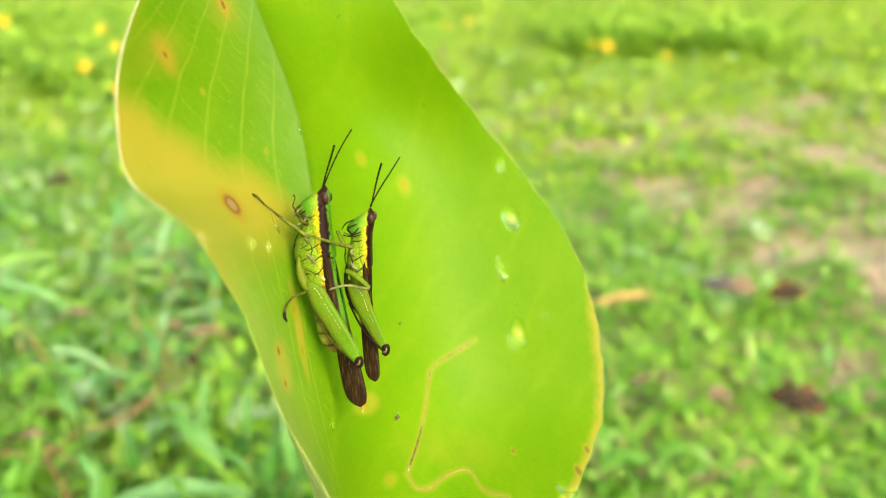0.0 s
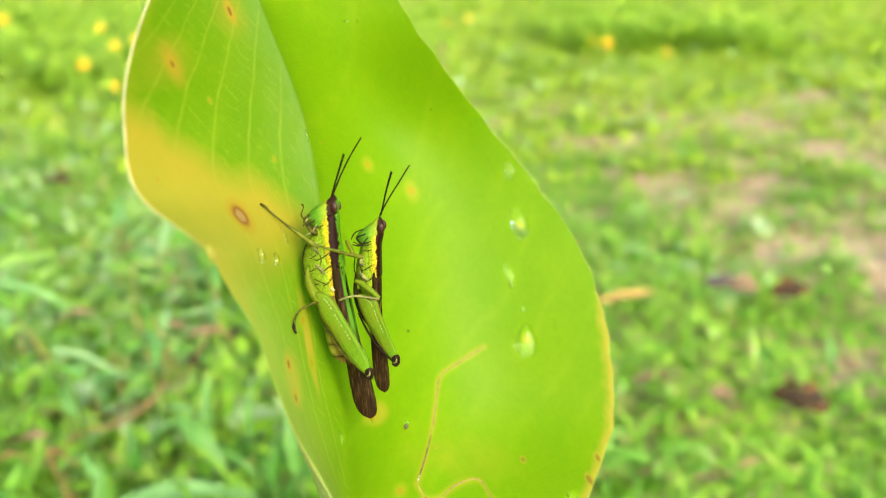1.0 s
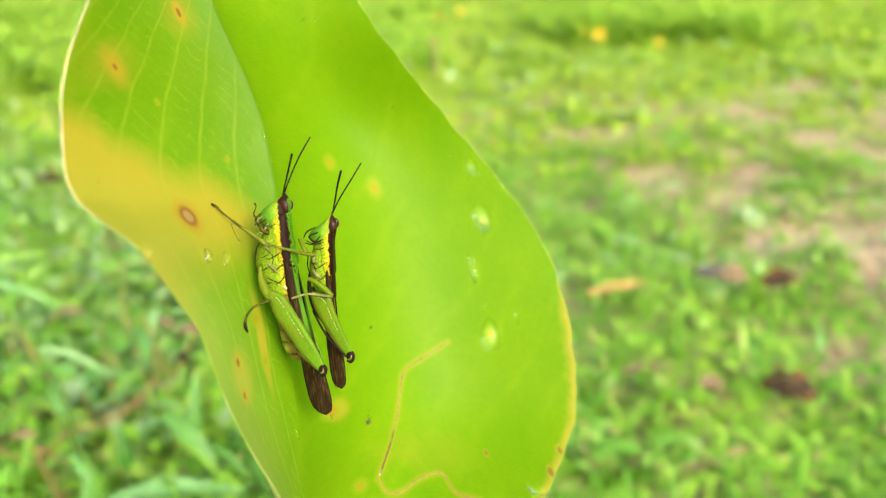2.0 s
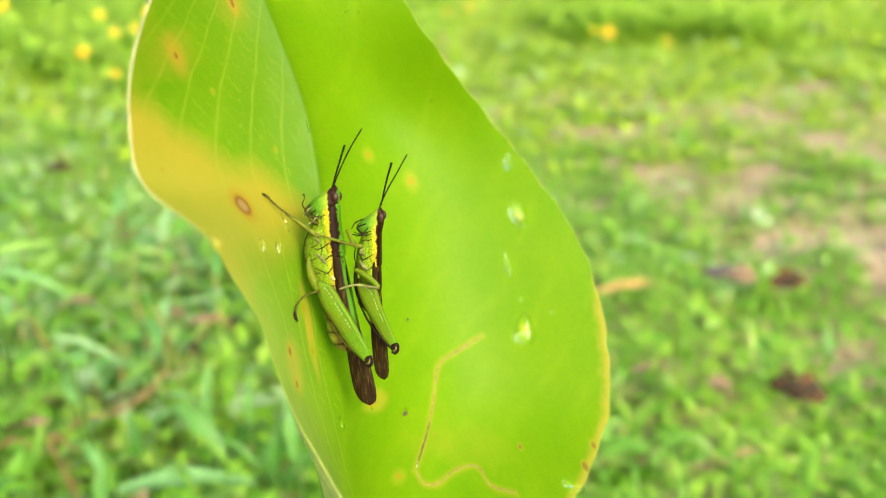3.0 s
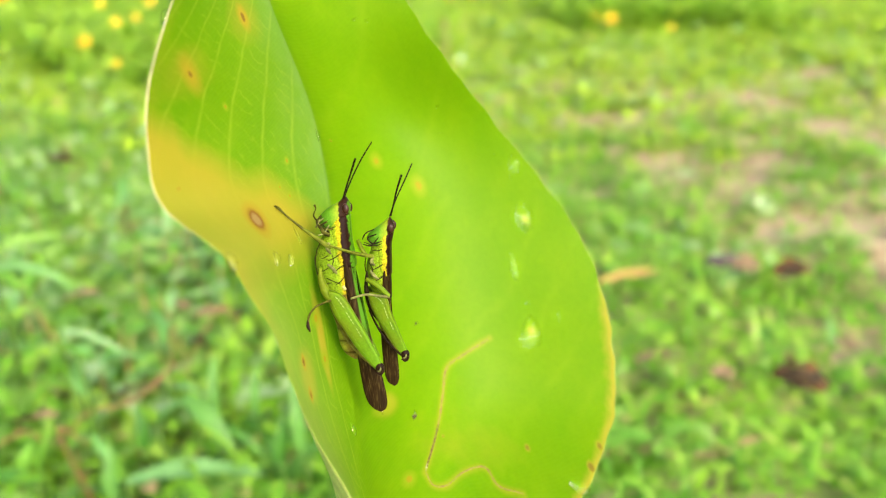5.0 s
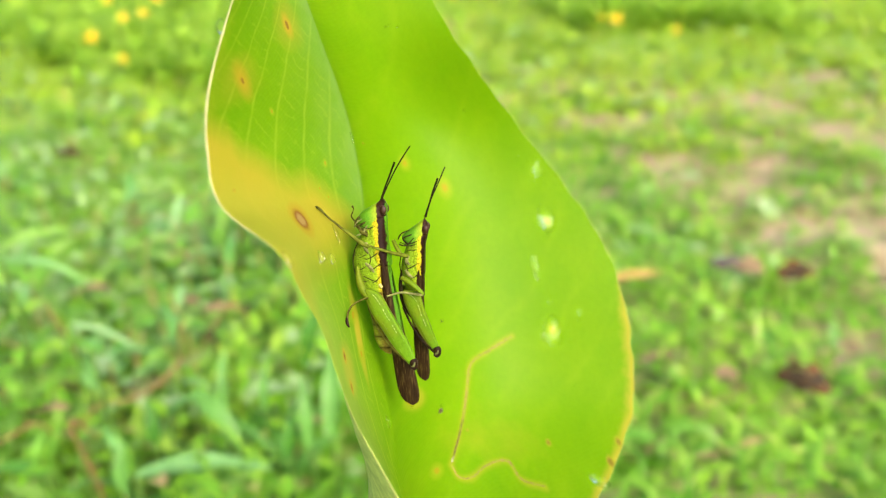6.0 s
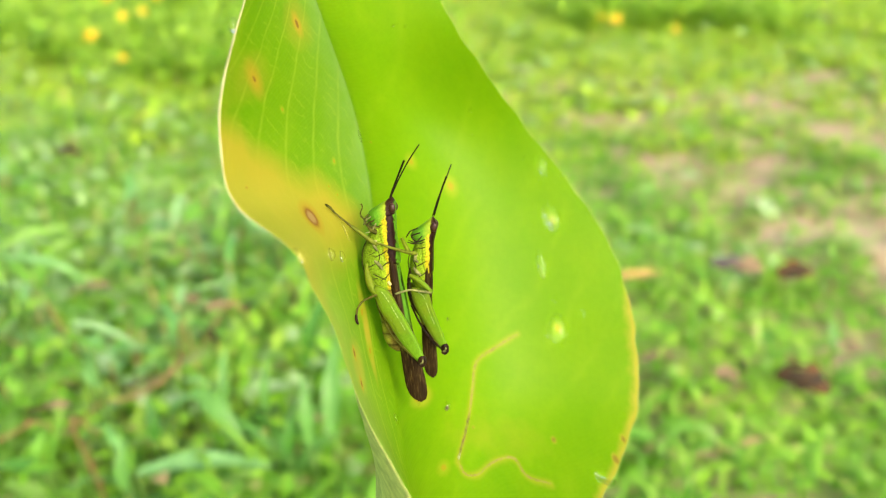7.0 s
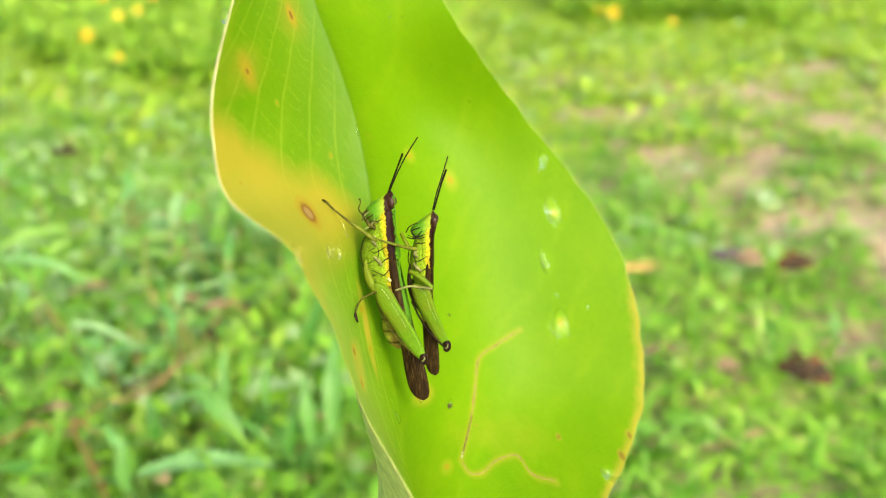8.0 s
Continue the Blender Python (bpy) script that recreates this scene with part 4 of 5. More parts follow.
# first insect: the larger one, clinging to the folded side of the leaf
A = dict(
    head=[(-0.83, -0.17, -0.02, 0.25), (-0.23, -0.77, 0.40, 0.8), (0.38, -2.08, 0.59, 1.25), (1.16, -3.41, 0.52, 1.5), (2.25, -4.05, 0.35, 1.65), (3.41, -3.83, 0.11, 1.5)],
    thorax=[(2.62, -3.53, 0.08, 1.2), (4.08, -3.65, 0.12, 1.6), (5.87, -4.59, 0.14, 1.85), (7.84, -5.38, 0.29, 2.0), (10.13, -5.26, 0.34, 1.95), (12.97, -4.47, 0.33, 1.6)],
    pronotum=[(1.90, -2.44, 0.47, 1.5), (3.19, -2.63, 0.36, 1.75), (5.63, -2.68, 0.32, 1.95), (8.10, -2.41, 0.51, 2.05), (9.13, -1.86, 0.50, 1.9)],
    abdomen=[(12.02, -4.23, 0.26, 1.6), (15.33, -3.64, 0.29, 1.4), (18.22, -3.25, 0.21, 1.2), (20.69, -2.99, 0.09, 1.0), (22.15, -2.16, -0.27, 0.7), (22.80, -1.27, -0.64, 0.2)],
    wing_low=[(8.10, -1.15), (11.42, -1.55), (15.54, -1.30), (19.66, -0.85), (23.35, -0.61), (26.63, -0.41), (28.70, -0.12), (29.90, 0.36), (30.55, 0.95), (30.95, 1.70)],
    wing_up=[(8.31, -0.06), (11.62, 0.45), (15.74, 0.97), (19.86, 1.42), (23.59, 2.05), (26.90, 2.64), (28.95, 2.86), (30.08, 2.80), (30.65, 2.55), (30.95, 2.00)],
    wing_out=[(0, 2.0), (10, 1.95), (15, 1.5), (21, 0.9), (28, 0.35), (31, 0.15)],
    eye=(0.90, 0.08), eye_y=1.25,
    antennae=[([(-0.28, -0.37), (-2.93, 1.03), (-5.71, 2.76), (-7.92, 4.44)], [-0.4, -0.8, -1.3, -1.7]), ([(-0.28, -0.45), (-1.86, 0.16), (-4.00, 1.05), (-5.80, 1.78)], [-0.2, -1.3, -3.0, -4.6])],
    femur=([(12.07, -3.69), (12.68, -2.32), (16.03, -0.39), (20.53, 1.60), (23.39, 2.62)], [(12.53, -3.96), (14.66, -3.82), (18.07, -2.22), (21.50, -0.38), (23.94, 1.47)], (-2.4, -2.2), 0.75),
    femur_far=([(12.07, -3.69), (12.69, -2.16), (16.03, -0.39), (20.52, 1.44), (23.04, 2.33)], [(12.85, -4.07), (14.68, -3.59), (17.76, -2.03), (21.19, -0.19), (23.44, 1.35)], (1.9, 1.2)),
    knee=(23.93, 2.26), knee_far=(22.28, 1.14),
    rods=[
        ("hind_tibia", [(24.32, 2.07), (22.08, -0.19), (18.78, -2.43), (15.33, -3.72)], [-2.1, -2.0, -1.8, -1.6], [0.17, 0.15, 0.14, 0.12], "olive"),
        ("hind_foot", [(13.40, -3.20), (13.60, -4.80), (13.95, -6.15), (14.90, -6.95), (16.30, -7.05)], [-2.4, -3.8, -5.6, -7.0, -7.6], [0.20, 0.16, 0.14, 0.15, 0.11], "olive"),
        ("middle_femur", [(6.20, -2.86), (5.25, -4.10), (4.00, -5.45), (3.05, -6.55)], [-1.9, -2.2, -2.5, -2.8], [0.34, 0.32, 0.28, 0.20], "leaf"),
        ("middle_tibia", [(3.15, -6.45), (2.10, -7.55), (1.05, -8.62), (0.15, -9.35)], [-2.8, -3.0, -3.2, -3.4], [0.20, 0.15, 0.14, 0.16], "olive"),
        ("middle_tarsus", [(0.35, -9.20), (-0.02, -9.55), (-0.23, -9.91)], [-3.35, -3.4, -3.5], [0.14, 0.17, 0.15], "olive"),
        ("claw", [(0.24, -9.16), (-0.13, -9.68), (-0.41, -10.05)], [-3.3, -3.5, -3.5], [0.12, 0.20, 0.12], "olive"),
        ("claw", [(15.10, -7.00), (16.00, -7.15), (16.70, -6.90)], [-7.1, -7.5, -7.6], [0.14, 0.24, 0.1], "brown"),
        ("fore_leg", [(4.15, -2.79), (3.48, -3.92), (2.37, -4.45), (1.62, -3.76)], [-1.4, -1.6, -1.4, -1.2], [0.20, 0.19, 0.15, 0.11], "olive"),
        ("fore_tarsus", [(2.90, -4.02), (1.69, -4.87), (0.58, -4.46), (0.24, -4.59)], [0.8, 1.2, 1.6, 1.8], [0.12, 0.11, 0.10, 0.16], "olive"),
        ("mouthpart", [(2.51, -2.97), (3.06, -4.04), (3.63, -3.14), (3.26, -1.85)], [-1.5, -1.7, -1.7, -1.6], [0.12, 0.15, 0.14, 0.08], "olive"),
        ("coxa", [(5.44, -3.05), (6.22, -3.36), (7.08, -2.95)], [-1.9, -2.0, -1.9], [0.18, 0.27, 0.15], "pale"),
        ("coxa", [(8.49, -3.54), (9.03, -2.96), (9.90, -2.40)], [-1.9, -2.1, -1.9], [0.18, 0.27, 0.15], "pale"),
        ("suture", [(8.00, -3.50), (7.47, -2.20), (6.74, -1.19)], [-2.0, -2.05, -1.95], [0.050, 0.079, 0.050], "dark"),
        ("suture", [(9.84, -3.03), (9.12, -2.02), (8.55, -1.03)], [-1.95, -2.05, -2.0], [0.050, 0.079, 0.050], "dark"),
        ("suture", [(11.50, -2.77), (10.92, -1.86), (10.01, -1.15)], [-1.95, -2.0, -1.95], [0.050, 0.079, 0.050], "dark"),
        ("suture", [(4.68, -2.44), (4.58, -1.64), (4.32, -0.91)], [-1.75, -1.82, -1.8], [0.029, 0.043, 0.029], "dark"),
        ("suture", [(6.76, -3.72), (8.01, -3.43), (9.45, -3.78)], [-1.8, -1.9, -1.8], [0.043, 0.072, 0.043], "dark"),
        ("suture", [(6.15, -4.14), (7.91, -4.52), (10.38, -4.25)], [-0.6, -0.7, -0.6], [0.058, 0.086, 0.058], "dark"),
        ("fore_femur", [(4.48, -2.82), (3.92, -3.64), (3.15, -4.04)], [-1.7, -1.9, -1.8], [0.24, 0.28, 0.2], "olive"),
        ("suture", [(10.41, -4.02), (10.99, -2.97), (11.40, -2.05)], [-1.85, -1.95, -1.9], [0.043, 0.065, 0.043], "dark"),
        ("suture", [(3.51, -2.74), (3.75, -1.89), (3.34, -0.91)], [-1.6, -1.7, -1.7], [0.043, 0.058, 0.036], "dark"),
        ("suture", [(7.09, -2.80), (8.07, -2.72), (8.86, -3.10)], [-1.98, -2.0, -1.98], [0.036, 0.065, 0.036], "dark"),
        ("palp", [(1.99, -3.32), (2.40, -4.14), (3.17, -4.68)], [-1.2, -1.5, -1.6], [0.1, 0.12, 0.1], "pale"),
        ("palp", [(3.01, -2.77), (4.08, -3.65), (4.33, -4.46)], [-1.6, -1.9, -2.0], [0.1, 0.13, 0.08], "pale"),
        ("suture", [(7.21, -5.09), (7.61, -4.26), (7.20, -3.36)], [-1.2, -1.75, -2.0], [0.043, 0.072, 0.050], "dark"),
        ("suture", [(8.83, -5.23), (9.39, -4.41), (8.98, -3.51)], [-1.2, -1.75, -2.0], [0.043, 0.072, 0.050], "dark"),
        ("suture", [(10.48, -4.97), (11.20, -4.24), (11.12, -3.29)], [-1.2, -1.7, -1.95], [0.043, 0.072, 0.050], "dark"),
        ("hind_coxa", [(8.9, -4.75), (10.7, -4.75), (12.4, -4.25), (13.6, -3.5)], [-1.6, -1.9, -2.2, -2.4], [0.2, 0.5, 0.66, 0.6], "green"),
        ("tympanum", [(11.75, -1.77), (12.27, -1.42)], [-1.9, -1.85], [0.22, 0.2], "cream"),
        ("suture", [(1.62, -3.62), (2.35, -4.36), (3.36, -3.86), (4.05, -2.86)], [-1.75, -1.95, -2.0, -1.75], [0.036, 0.050, 0.050, 0.036], "dark"),
        ("suture", [(2.30, -2.90), (2.92, -3.62), (3.42, -2.70), (3.20, -1.62)], [-1.75, -1.95, -1.9, -1.75], [0.036, 0.043, 0.043, 0.029], "dark"),
        ("suture", [(5.20, -4.20), (6.60, -4.98), (8.60, -5.30), (10.6, -5.02), (12.6, -4.26)], [-1.2, -1.2, -1.2, -1.2, -1.2], [0.043, 0.072, 0.065, 0.072, 0.043], "dark"),
    ])

# second insect: the smaller one on the other's back
B = dict(
    head=[(0.01, -0.48, -0.72, 0.2), (0.69, -1.28, -0.23, 0.7), (1.56, -2.39, 0.01, 1.1), (2.42, -3.51, -0.06, 1.35), (3.19, -3.99, -0.21, 1.4), (4.21, -3.49, -0.44, 1.25)],
    thorax=[(3.36, -3.42, -0.53, 1.1), (4.72, -3.41, -0.60, 1.4), (6.26, -3.88, -0.58, 1.6), (7.96, -4.10, -0.57, 1.7), (9.83, -3.76, -0.47, 1.6), (12.21, -3.10, -0.45, 1.3)],
    pronotum=[(2.66, -2.38, -0.22, 1.3), (3.69, -2.53, -0.37, 1.5), (5.56, -2.52, -0.43, 1.68), (7.77, -2.34, -0.41, 1.75), (8.62, -2.01, -0.40, 1.6)],
    abdomen=[(11.35, -3.11, -0.70, 1.3), (13.65, -2.92, -0.67, 1.15), (15.77, -2.58, -0.65, 1.0), (17.47, -2.08, -0.80, 0.8), (19.17, -1.43, -0.94, 0.3)],
    wing_low=[(7.78, -1.75), (11.52, -2.10), (14.92, -2.19), (18.32, -2.08), (21.73, -1.88), (24.28, -1.62), (25.40, -1.32), (26.00, -0.85), (26.30, -0.30)],
    wing_up=[(7.75, -0.81), (11.50, -0.69), (14.90, -0.50), (18.30, -0.07), (21.70, 0.29), (24.25, 0.47), (25.45, 0.45), (26.00, 0.25), (26.30, -0.10)],
    wing_out=[(0, 1.7), (9, 1.65), (13, 1.3), (18, 0.8), (23, 0.3), (26, 0.15)],
    eye=(1.62, -0.39), eye_y=1.1,
    antennae=[([(0.09, -0.64), (-2.13, 0.54), (-4.88, 2.28), (-7.19, 3.71)], [0.2, 1.2, 2.6, 4.0]), ([(0.01, -0.48), (-1.70, -0.10), (-4.01, 0.44), (-5.88, 0.99)], [-0.3, -1.0, -2.0, -3.0])],
    femur=([(11.19, -3.75), (11.51, -1.74), (14.48, -0.51), (17.87, 0.81), (20.50, 1.80)], [(11.87, -3.98), (13.40, -3.57), (16.45, -2.09), (18.99, -0.62), (20.85, 0.84)], (-2.1, -1.9), 0.65),
    femur_far=([(11.20, -4.31), (11.52, -2.38), (14.48, -1.23), (17.62, -0.07), (20.00, 0.75)], [(11.88, -4.55), (13.41, -3.97), (16.20, -2.58), (18.74, -1.19), (20.34, -0.05)], (1.6, 1.0)),
    knee=(20.84, 1.40), knee_far=(20.00, 0.27),
    rods=[
        ("hind_tibia", [(21.10, 1.08), (19.33, -0.86), (16.80, -2.57), (14.09, -3.88)], [-1.8, -1.7, -1.5, -1.3], [0.2, 0.18, 0.16, 0.14], "brown"),
        ("middle_femur", [(9.32, -4.17), (9.99, -2.88), (11.00, -1.58), (11.67, -0.85)], [-2.0, -2.5, -2.8, -2.9], [0.32, 0.42, 0.38, 0.28], "green"),
        ("middle_tibia", [(11.76, -0.93), (11.52, -2.38), (11.20, -4.31), (11.46, -5.43), (11.81, -6.39)], [-2.9, -3.8, -4.9, -5.3, -5.3], [0.22, 0.18, 0.17, 0.16, 0.14], "pale"),
        ("fore_femur", [(6.09, -4.04), (4.73, -4.85), (3.72, -5.35)], [-1.5, -1.2, -0.5], [0.3, 0.32, 0.26], "green"),
        ("fore_leg", [(5.91, -3.24), (5.58, -4.69), (5.09, -6.14), (4.59, -7.75), (4.10, -9.20)], [-1.8, -3.2, -4.9, -5.6, -5.6], [0.30, 0.27, 0.22, 0.18, 0.14], "leaf"),
        ("mouthpart", [(2.67, -2.62), (3.36, -3.90), (4.04, -3.25), (3.68, -1.81)], [-1.3, -1.4, -1.5, -1.4], [0.086, 0.101, 0.101, 0.058], "brown"),
        ("coxa", [(5.91, -3.08), (6.76, -3.39), (7.27, -2.90)], [-1.6, -1.75, -1.6], [0.18, 0.27, 0.15], "pale"),
        ("coxa", [(8.12, -3.54), (8.80, -3.05), (9.30, -2.40)], [-1.6, -1.8, -1.6], [0.18, 0.27, 0.15], "pale"),
        ("suture", [(3.88, -4.38), (4.37, -2.93), (3.84, -1.33)], [-1.5, -1.55, -1.4], [0.058, 0.072, 0.043], "dark"),
        ("suture", [(7.95, -3.22), (7.43, -2.26), (6.91, -1.54)], [-1.68, -1.75, -1.7], [0.050, 0.079, 0.050], "dark"),
        ("suture", [(9.65, -2.88), (9.13, -2.08), (8.44, -1.45)], [-1.62, -1.7, -1.65], [0.050, 0.079, 0.050], "dark"),
        ("suture", [(6.93, -3.71), (7.95, -3.22), (8.98, -3.53)], [-1.6, -1.7, -1.6], [0.043, 0.072, 0.043], "dark"),
        ("suture", [(5.06, -3.24), (5.05, -2.28), (4.53, -1.40)], [-1.55, -1.6, -1.5], [0.043, 0.065, 0.036], "dark"),
        ("suture", [(5.58, -4.04), (7.28, -4.35), (9.32, -4.01)], [-0.6, -0.7, -0.6], [0.058, 0.086, 0.058], "dark"),
        ("palp", [(1.99, -2.95), (2.68, -4.23), (3.54, -4.70)], [-1.0, -1.3, -1.4], [0.072, 0.101, 0.072], "dark"),
        ("palp", [(3.17, -2.30), (4.38, -3.57), (4.22, -4.54)], [-1.4, -1.6, -1.6], [0.072, 0.108, 0.072], "dark"),
        ("abdomen_fringe", [(8.30, -4.02), (10.69, -4.24), (14.08, -3.48), (15.94, -2.34)], [-0.8, -0.9, -1.0, -0.9], [0.2, 0.3, 0.35, 0.2], "dark"),
    ])
grasshopper("green and dark brown grasshopper carrying a smaller one on its back", insect_frame(-16.27, 8.06, -106.20, (0.086, -0.99, -0.11), (1.0, 0.0, 0.08)), A)
rider, rider_feelers = grasshopper("smaller green and dark brown grasshopper on the other's back", insect_frame(-9.62, 6.04, -108.00, (-0.01, -0.97, -0.22), (1.0, 0.0, 0.08)), B)


# ---- water drops ----
def drop_mesh(length, width, height, tear):
    """A bead lying on a slope: round below, drawn out above."""
    rings, nt, nr = [], 28, 9
    for r in np.linspace(0.0, 1.0, nr)[::-1]:
        ring = []
        for t in np.linspace(0, 2 * math.pi, nt, endpoint=False):
            y = -math.cos(t)
            pinch = 1 - tear * max(0, y) ** 1.3 * 0.75
            across = math.copysign((1 - abs(y) ** 2.8) ** 0.5, math.sin(t)) if y < 0 and length > 2.5 else math.sin(t)
            ring.append((across * width / 2 * r * pinch * MM, y * length / 2 * r * MM, height * (1 - r ** 2.2) ** 0.7 * (1 - 0.35 * y * r * tear) * MM - 0.00006))
        rings.append(ring)
    v, f = loft(rings, True)
    return mesh_of("water_drop", v, f, water_mat)


def place_drop(s, u, length, width, height=None, tear=0.5, lean=0.0):
    p0 = blade(np.array([s]), np.array([u]))[0]
    ds, du = blade(np.array([s + 1e-3]), np.array([u]))[0] - p0, blade(np.array([s]), np.array([u + 1e-3]))[0] - p0
    nn = Vector(np.cross(ds, du)).normalized()
    nn = nn if nn.z > 0 else -nn
    up = Vector((math.sin(lean), math.cos(lean), 0))
    up = (up - nn * up.dot(nn)).normalized()
    m = Matrix((up.cross(nn), up, nn)).transposed().to_4x4()
    ob = new("water_drop", drop_mesh(length, width, max(height, width * 0.5) if length < 2 else height, tear))
    ob.matrix_world = NEAR @ Matrix.Translation(Vector(p0 + np.array(nn) * 0.14) * MM) @ m
    ob.visible_shadow = False
    tagged(ob, "clear water drop on the leaf", "water drop", "drops on the leaf")


DROPS = [
    (0.605, 0.679, 7.4, 4.3, 1.3, 0.45, 0.0), (0.379, 0.803, 6.8, 3.5, 1.1, 0.5, -0.3), (0.287, 0.923, 4.2, 2.2, 0.5, 0.3, -0.3),
    (0.475, 0.662, 6.0, 1.7, 0.12, 0.2, -0.25), (0.539, 0.689, 1.4, 1.3, 0.4, 0.3, 0.0), (0.557, 0.803, 1.2, 0.9, 0.4, 0.3, 0.0), (0.571, 0.799, 0.8, 0.7, 0.3, 0.2, 0.0),
    (0.435, -0.585, 1.9, 1.5, 0.6, 0.1, 0.0), (0.441, -0.453, 1.7, 1.3, 0.6, 0.1, 0.0), (0.399, -0.314, 3.2, 1.0, 0.3, 0.4, 0.15), (0.429, -1.000, 2.2, 1.7, 0.7, 0.2, 0.0),
    (0.752, -0.094, 2.0, 1.3, 0.4, 0.3, 0.0), (0.221, 0.645, 0.8, 0.7, 0.3, 0.1, 0.0), (0.173, 0.729, 1.0, 0.5, 0.2, 0.1, 0.3), (0.229, -0.006, 2.2, 0.7, 0.3, 0.2, 0.0),
    (0.309, 0.856, 0.8, 0.6, 0.25, 0.1, 0.0), (0.303, 0.990, 0.8, 0.7, 0.3, 0.1, 0.0), (0.603, 1.000, 1.8, 1.2, 0.5, 0.3, 0.0), (0.717, 1.000, 2.6, 1.5, 0.8, 0.2, 0.0),
    (0.872, 0.967, 4.2, 2.6, 0.7, 0.2, -0.6), (0.778, 0.164, 0.9, 0.7, 0.4, 0.1, 0.0), (0.413, 0.769, 0.7, 0.5, 0.25, 0.2, 0.0), (0.754, 0.054, 1.1, 0.7, 0.3, 0.2, 0.0),
    (0.267, 0.863, 0.7, 0.5, 0.2, 0.1, 0.0), (0.000, 0.528, 1.4, 0.5, 0.2, 0.1, 1.3), (0.006, 0.612, 0.8, 0.5, 0.2, 0.1, 1.3), (0.713, 0.759, 0.5, 0.4, 0.2, 0.1, 0.0),
]
for row in DROPS:
    place_drop(*row)


def hanging_drop(x, y, z, wide, tall, label):
    """A bead that hangs on the leaf's margin."""
    bm = bmesh.new()
    bmesh.ops.create_uvsphere(bm, u_segments=20, v_segments=14, radius=1)
    for vtx in bm.verts:
        vtx.co.y -= 0.18 * (vtx.co.x ** 2 + vtx.co.z ** 2)
    bmesh.ops.transform(bm, matrix=Matrix.Diagonal((wide * MM, tall * MM, wide * MM, 1)), verts=bm.verts)
    me = bpy.data.meshes.new("water_drop")
    bm.to_mesh(me)
    bm.free()
    me.materials.append(water_mat)
    me.polygons.foreach_set("use_smooth", [True] * len(me.polygons))
    ob = new("water_drop", me)
    ob.visible_shadow = False
    ob.matrix_world = NEAR @ Matrix.Translation((x * MM, y * MM, z * MM))
    tagged(ob, label, "water drop", "drops on the leaf")


hanging_drop(-34.7, 29.0, -88.0, 0.6, 1.0, "water drop hanging on the cream rim of the leaf")


def debris(s, u, size, label):
    p0 = on_blade([(s, u)], 0.2)[0]
    bm = bmesh.new()
    bmesh.ops.create_icosphere(bm, subdivisions=2, radius=1)
    for vtx in bm.verts:
        vtx.co *= 1 + 0.25 * noise.noise(vtx.co * 2.0)
    bmesh.ops.transform(bm, matrix=Matrix.LocRotScale(None, Euler((0, 0, -0.7)), (0.00040 * size, 0.00062 * size, 0.00028 * size)), verts=bm.verts)
    me = bpy.data.meshes.new("debris")
    bm.to_mesh(me)
    bm.free()
    me.materials.append(speck_mat)
    ob = new("debris_speck", me)
    ob.matrix_world = NEAR @ Matrix.Translation(Vector(p0) * MM)
    tagged(ob, label, "debris")


debris(0.788, 0.157, 1.0, "dark olive speck of debris on the leaf")
debris(0.591, 0.215, 0.45, "tiny black speck of debris on the leaf")


# ---- plants and litter on the ground ----
def blade_leaf(length, width, rise, droop, fold=0.3, wave=0.0, n=10):
    """One broad pointed weed leaf with a keeled midrib, grown from the origin along x."""
    verts, faces = [], []
    x = z = 0.0
    for i in range(n):
        t = i / (n - 1)
        w = width * 0.5 * (math.sin(math.pi * min(1, t * 0.93 + 0.05)) ** 0.75) * (1 - 0.25 * t)
        wv = wave * math.sin(t * 14) * w
        verts += [(x, -w, z + fold * w + wv), (x, 0, z), (x, w, z + fold * w - wv)]
        a = rise - droop * t
        x, z = x + math.cos(a) * length / (n - 1), z + math.sin(a) * length / (n - 1)
    for i in range(n - 1):
        for j in range(2):
            a = i * 3 + j
            faces.append((a, a + 1, a + 4, a + 3))
    return verts, faces


LEAF_KINDS, PALE_KINDS, SHADED_KINDS = [], [], []
for length, width, rise, droop, fold, wave in ((0.064, 0.016, 0.9, 1.5, 0.35, 0.05), (0.080, 0.013, 1.1, 1.7, 0.4, 0.0), (0.050, 0.017, 0.55, 1.1, 0.25, 0.08), (0.090, 0.019, 0.7, 1.4, 0.3, 0.06), (0.058, 0.012, 0.3, 0.9, 0.3, 0.04)):
    v, f = blade_leaf(length, width, rise, droop, fold, wave)
    LEAF_KINDS.append(mesh_of("weed_leaf", v, f, blade_mat))
    PALE_KINDS.append(mesh_of("weed_leaf", v, f, glaucous_mat))
    SHADED_KINDS.append(mesh_of("weed_leaf", v, f, shaded_mat))


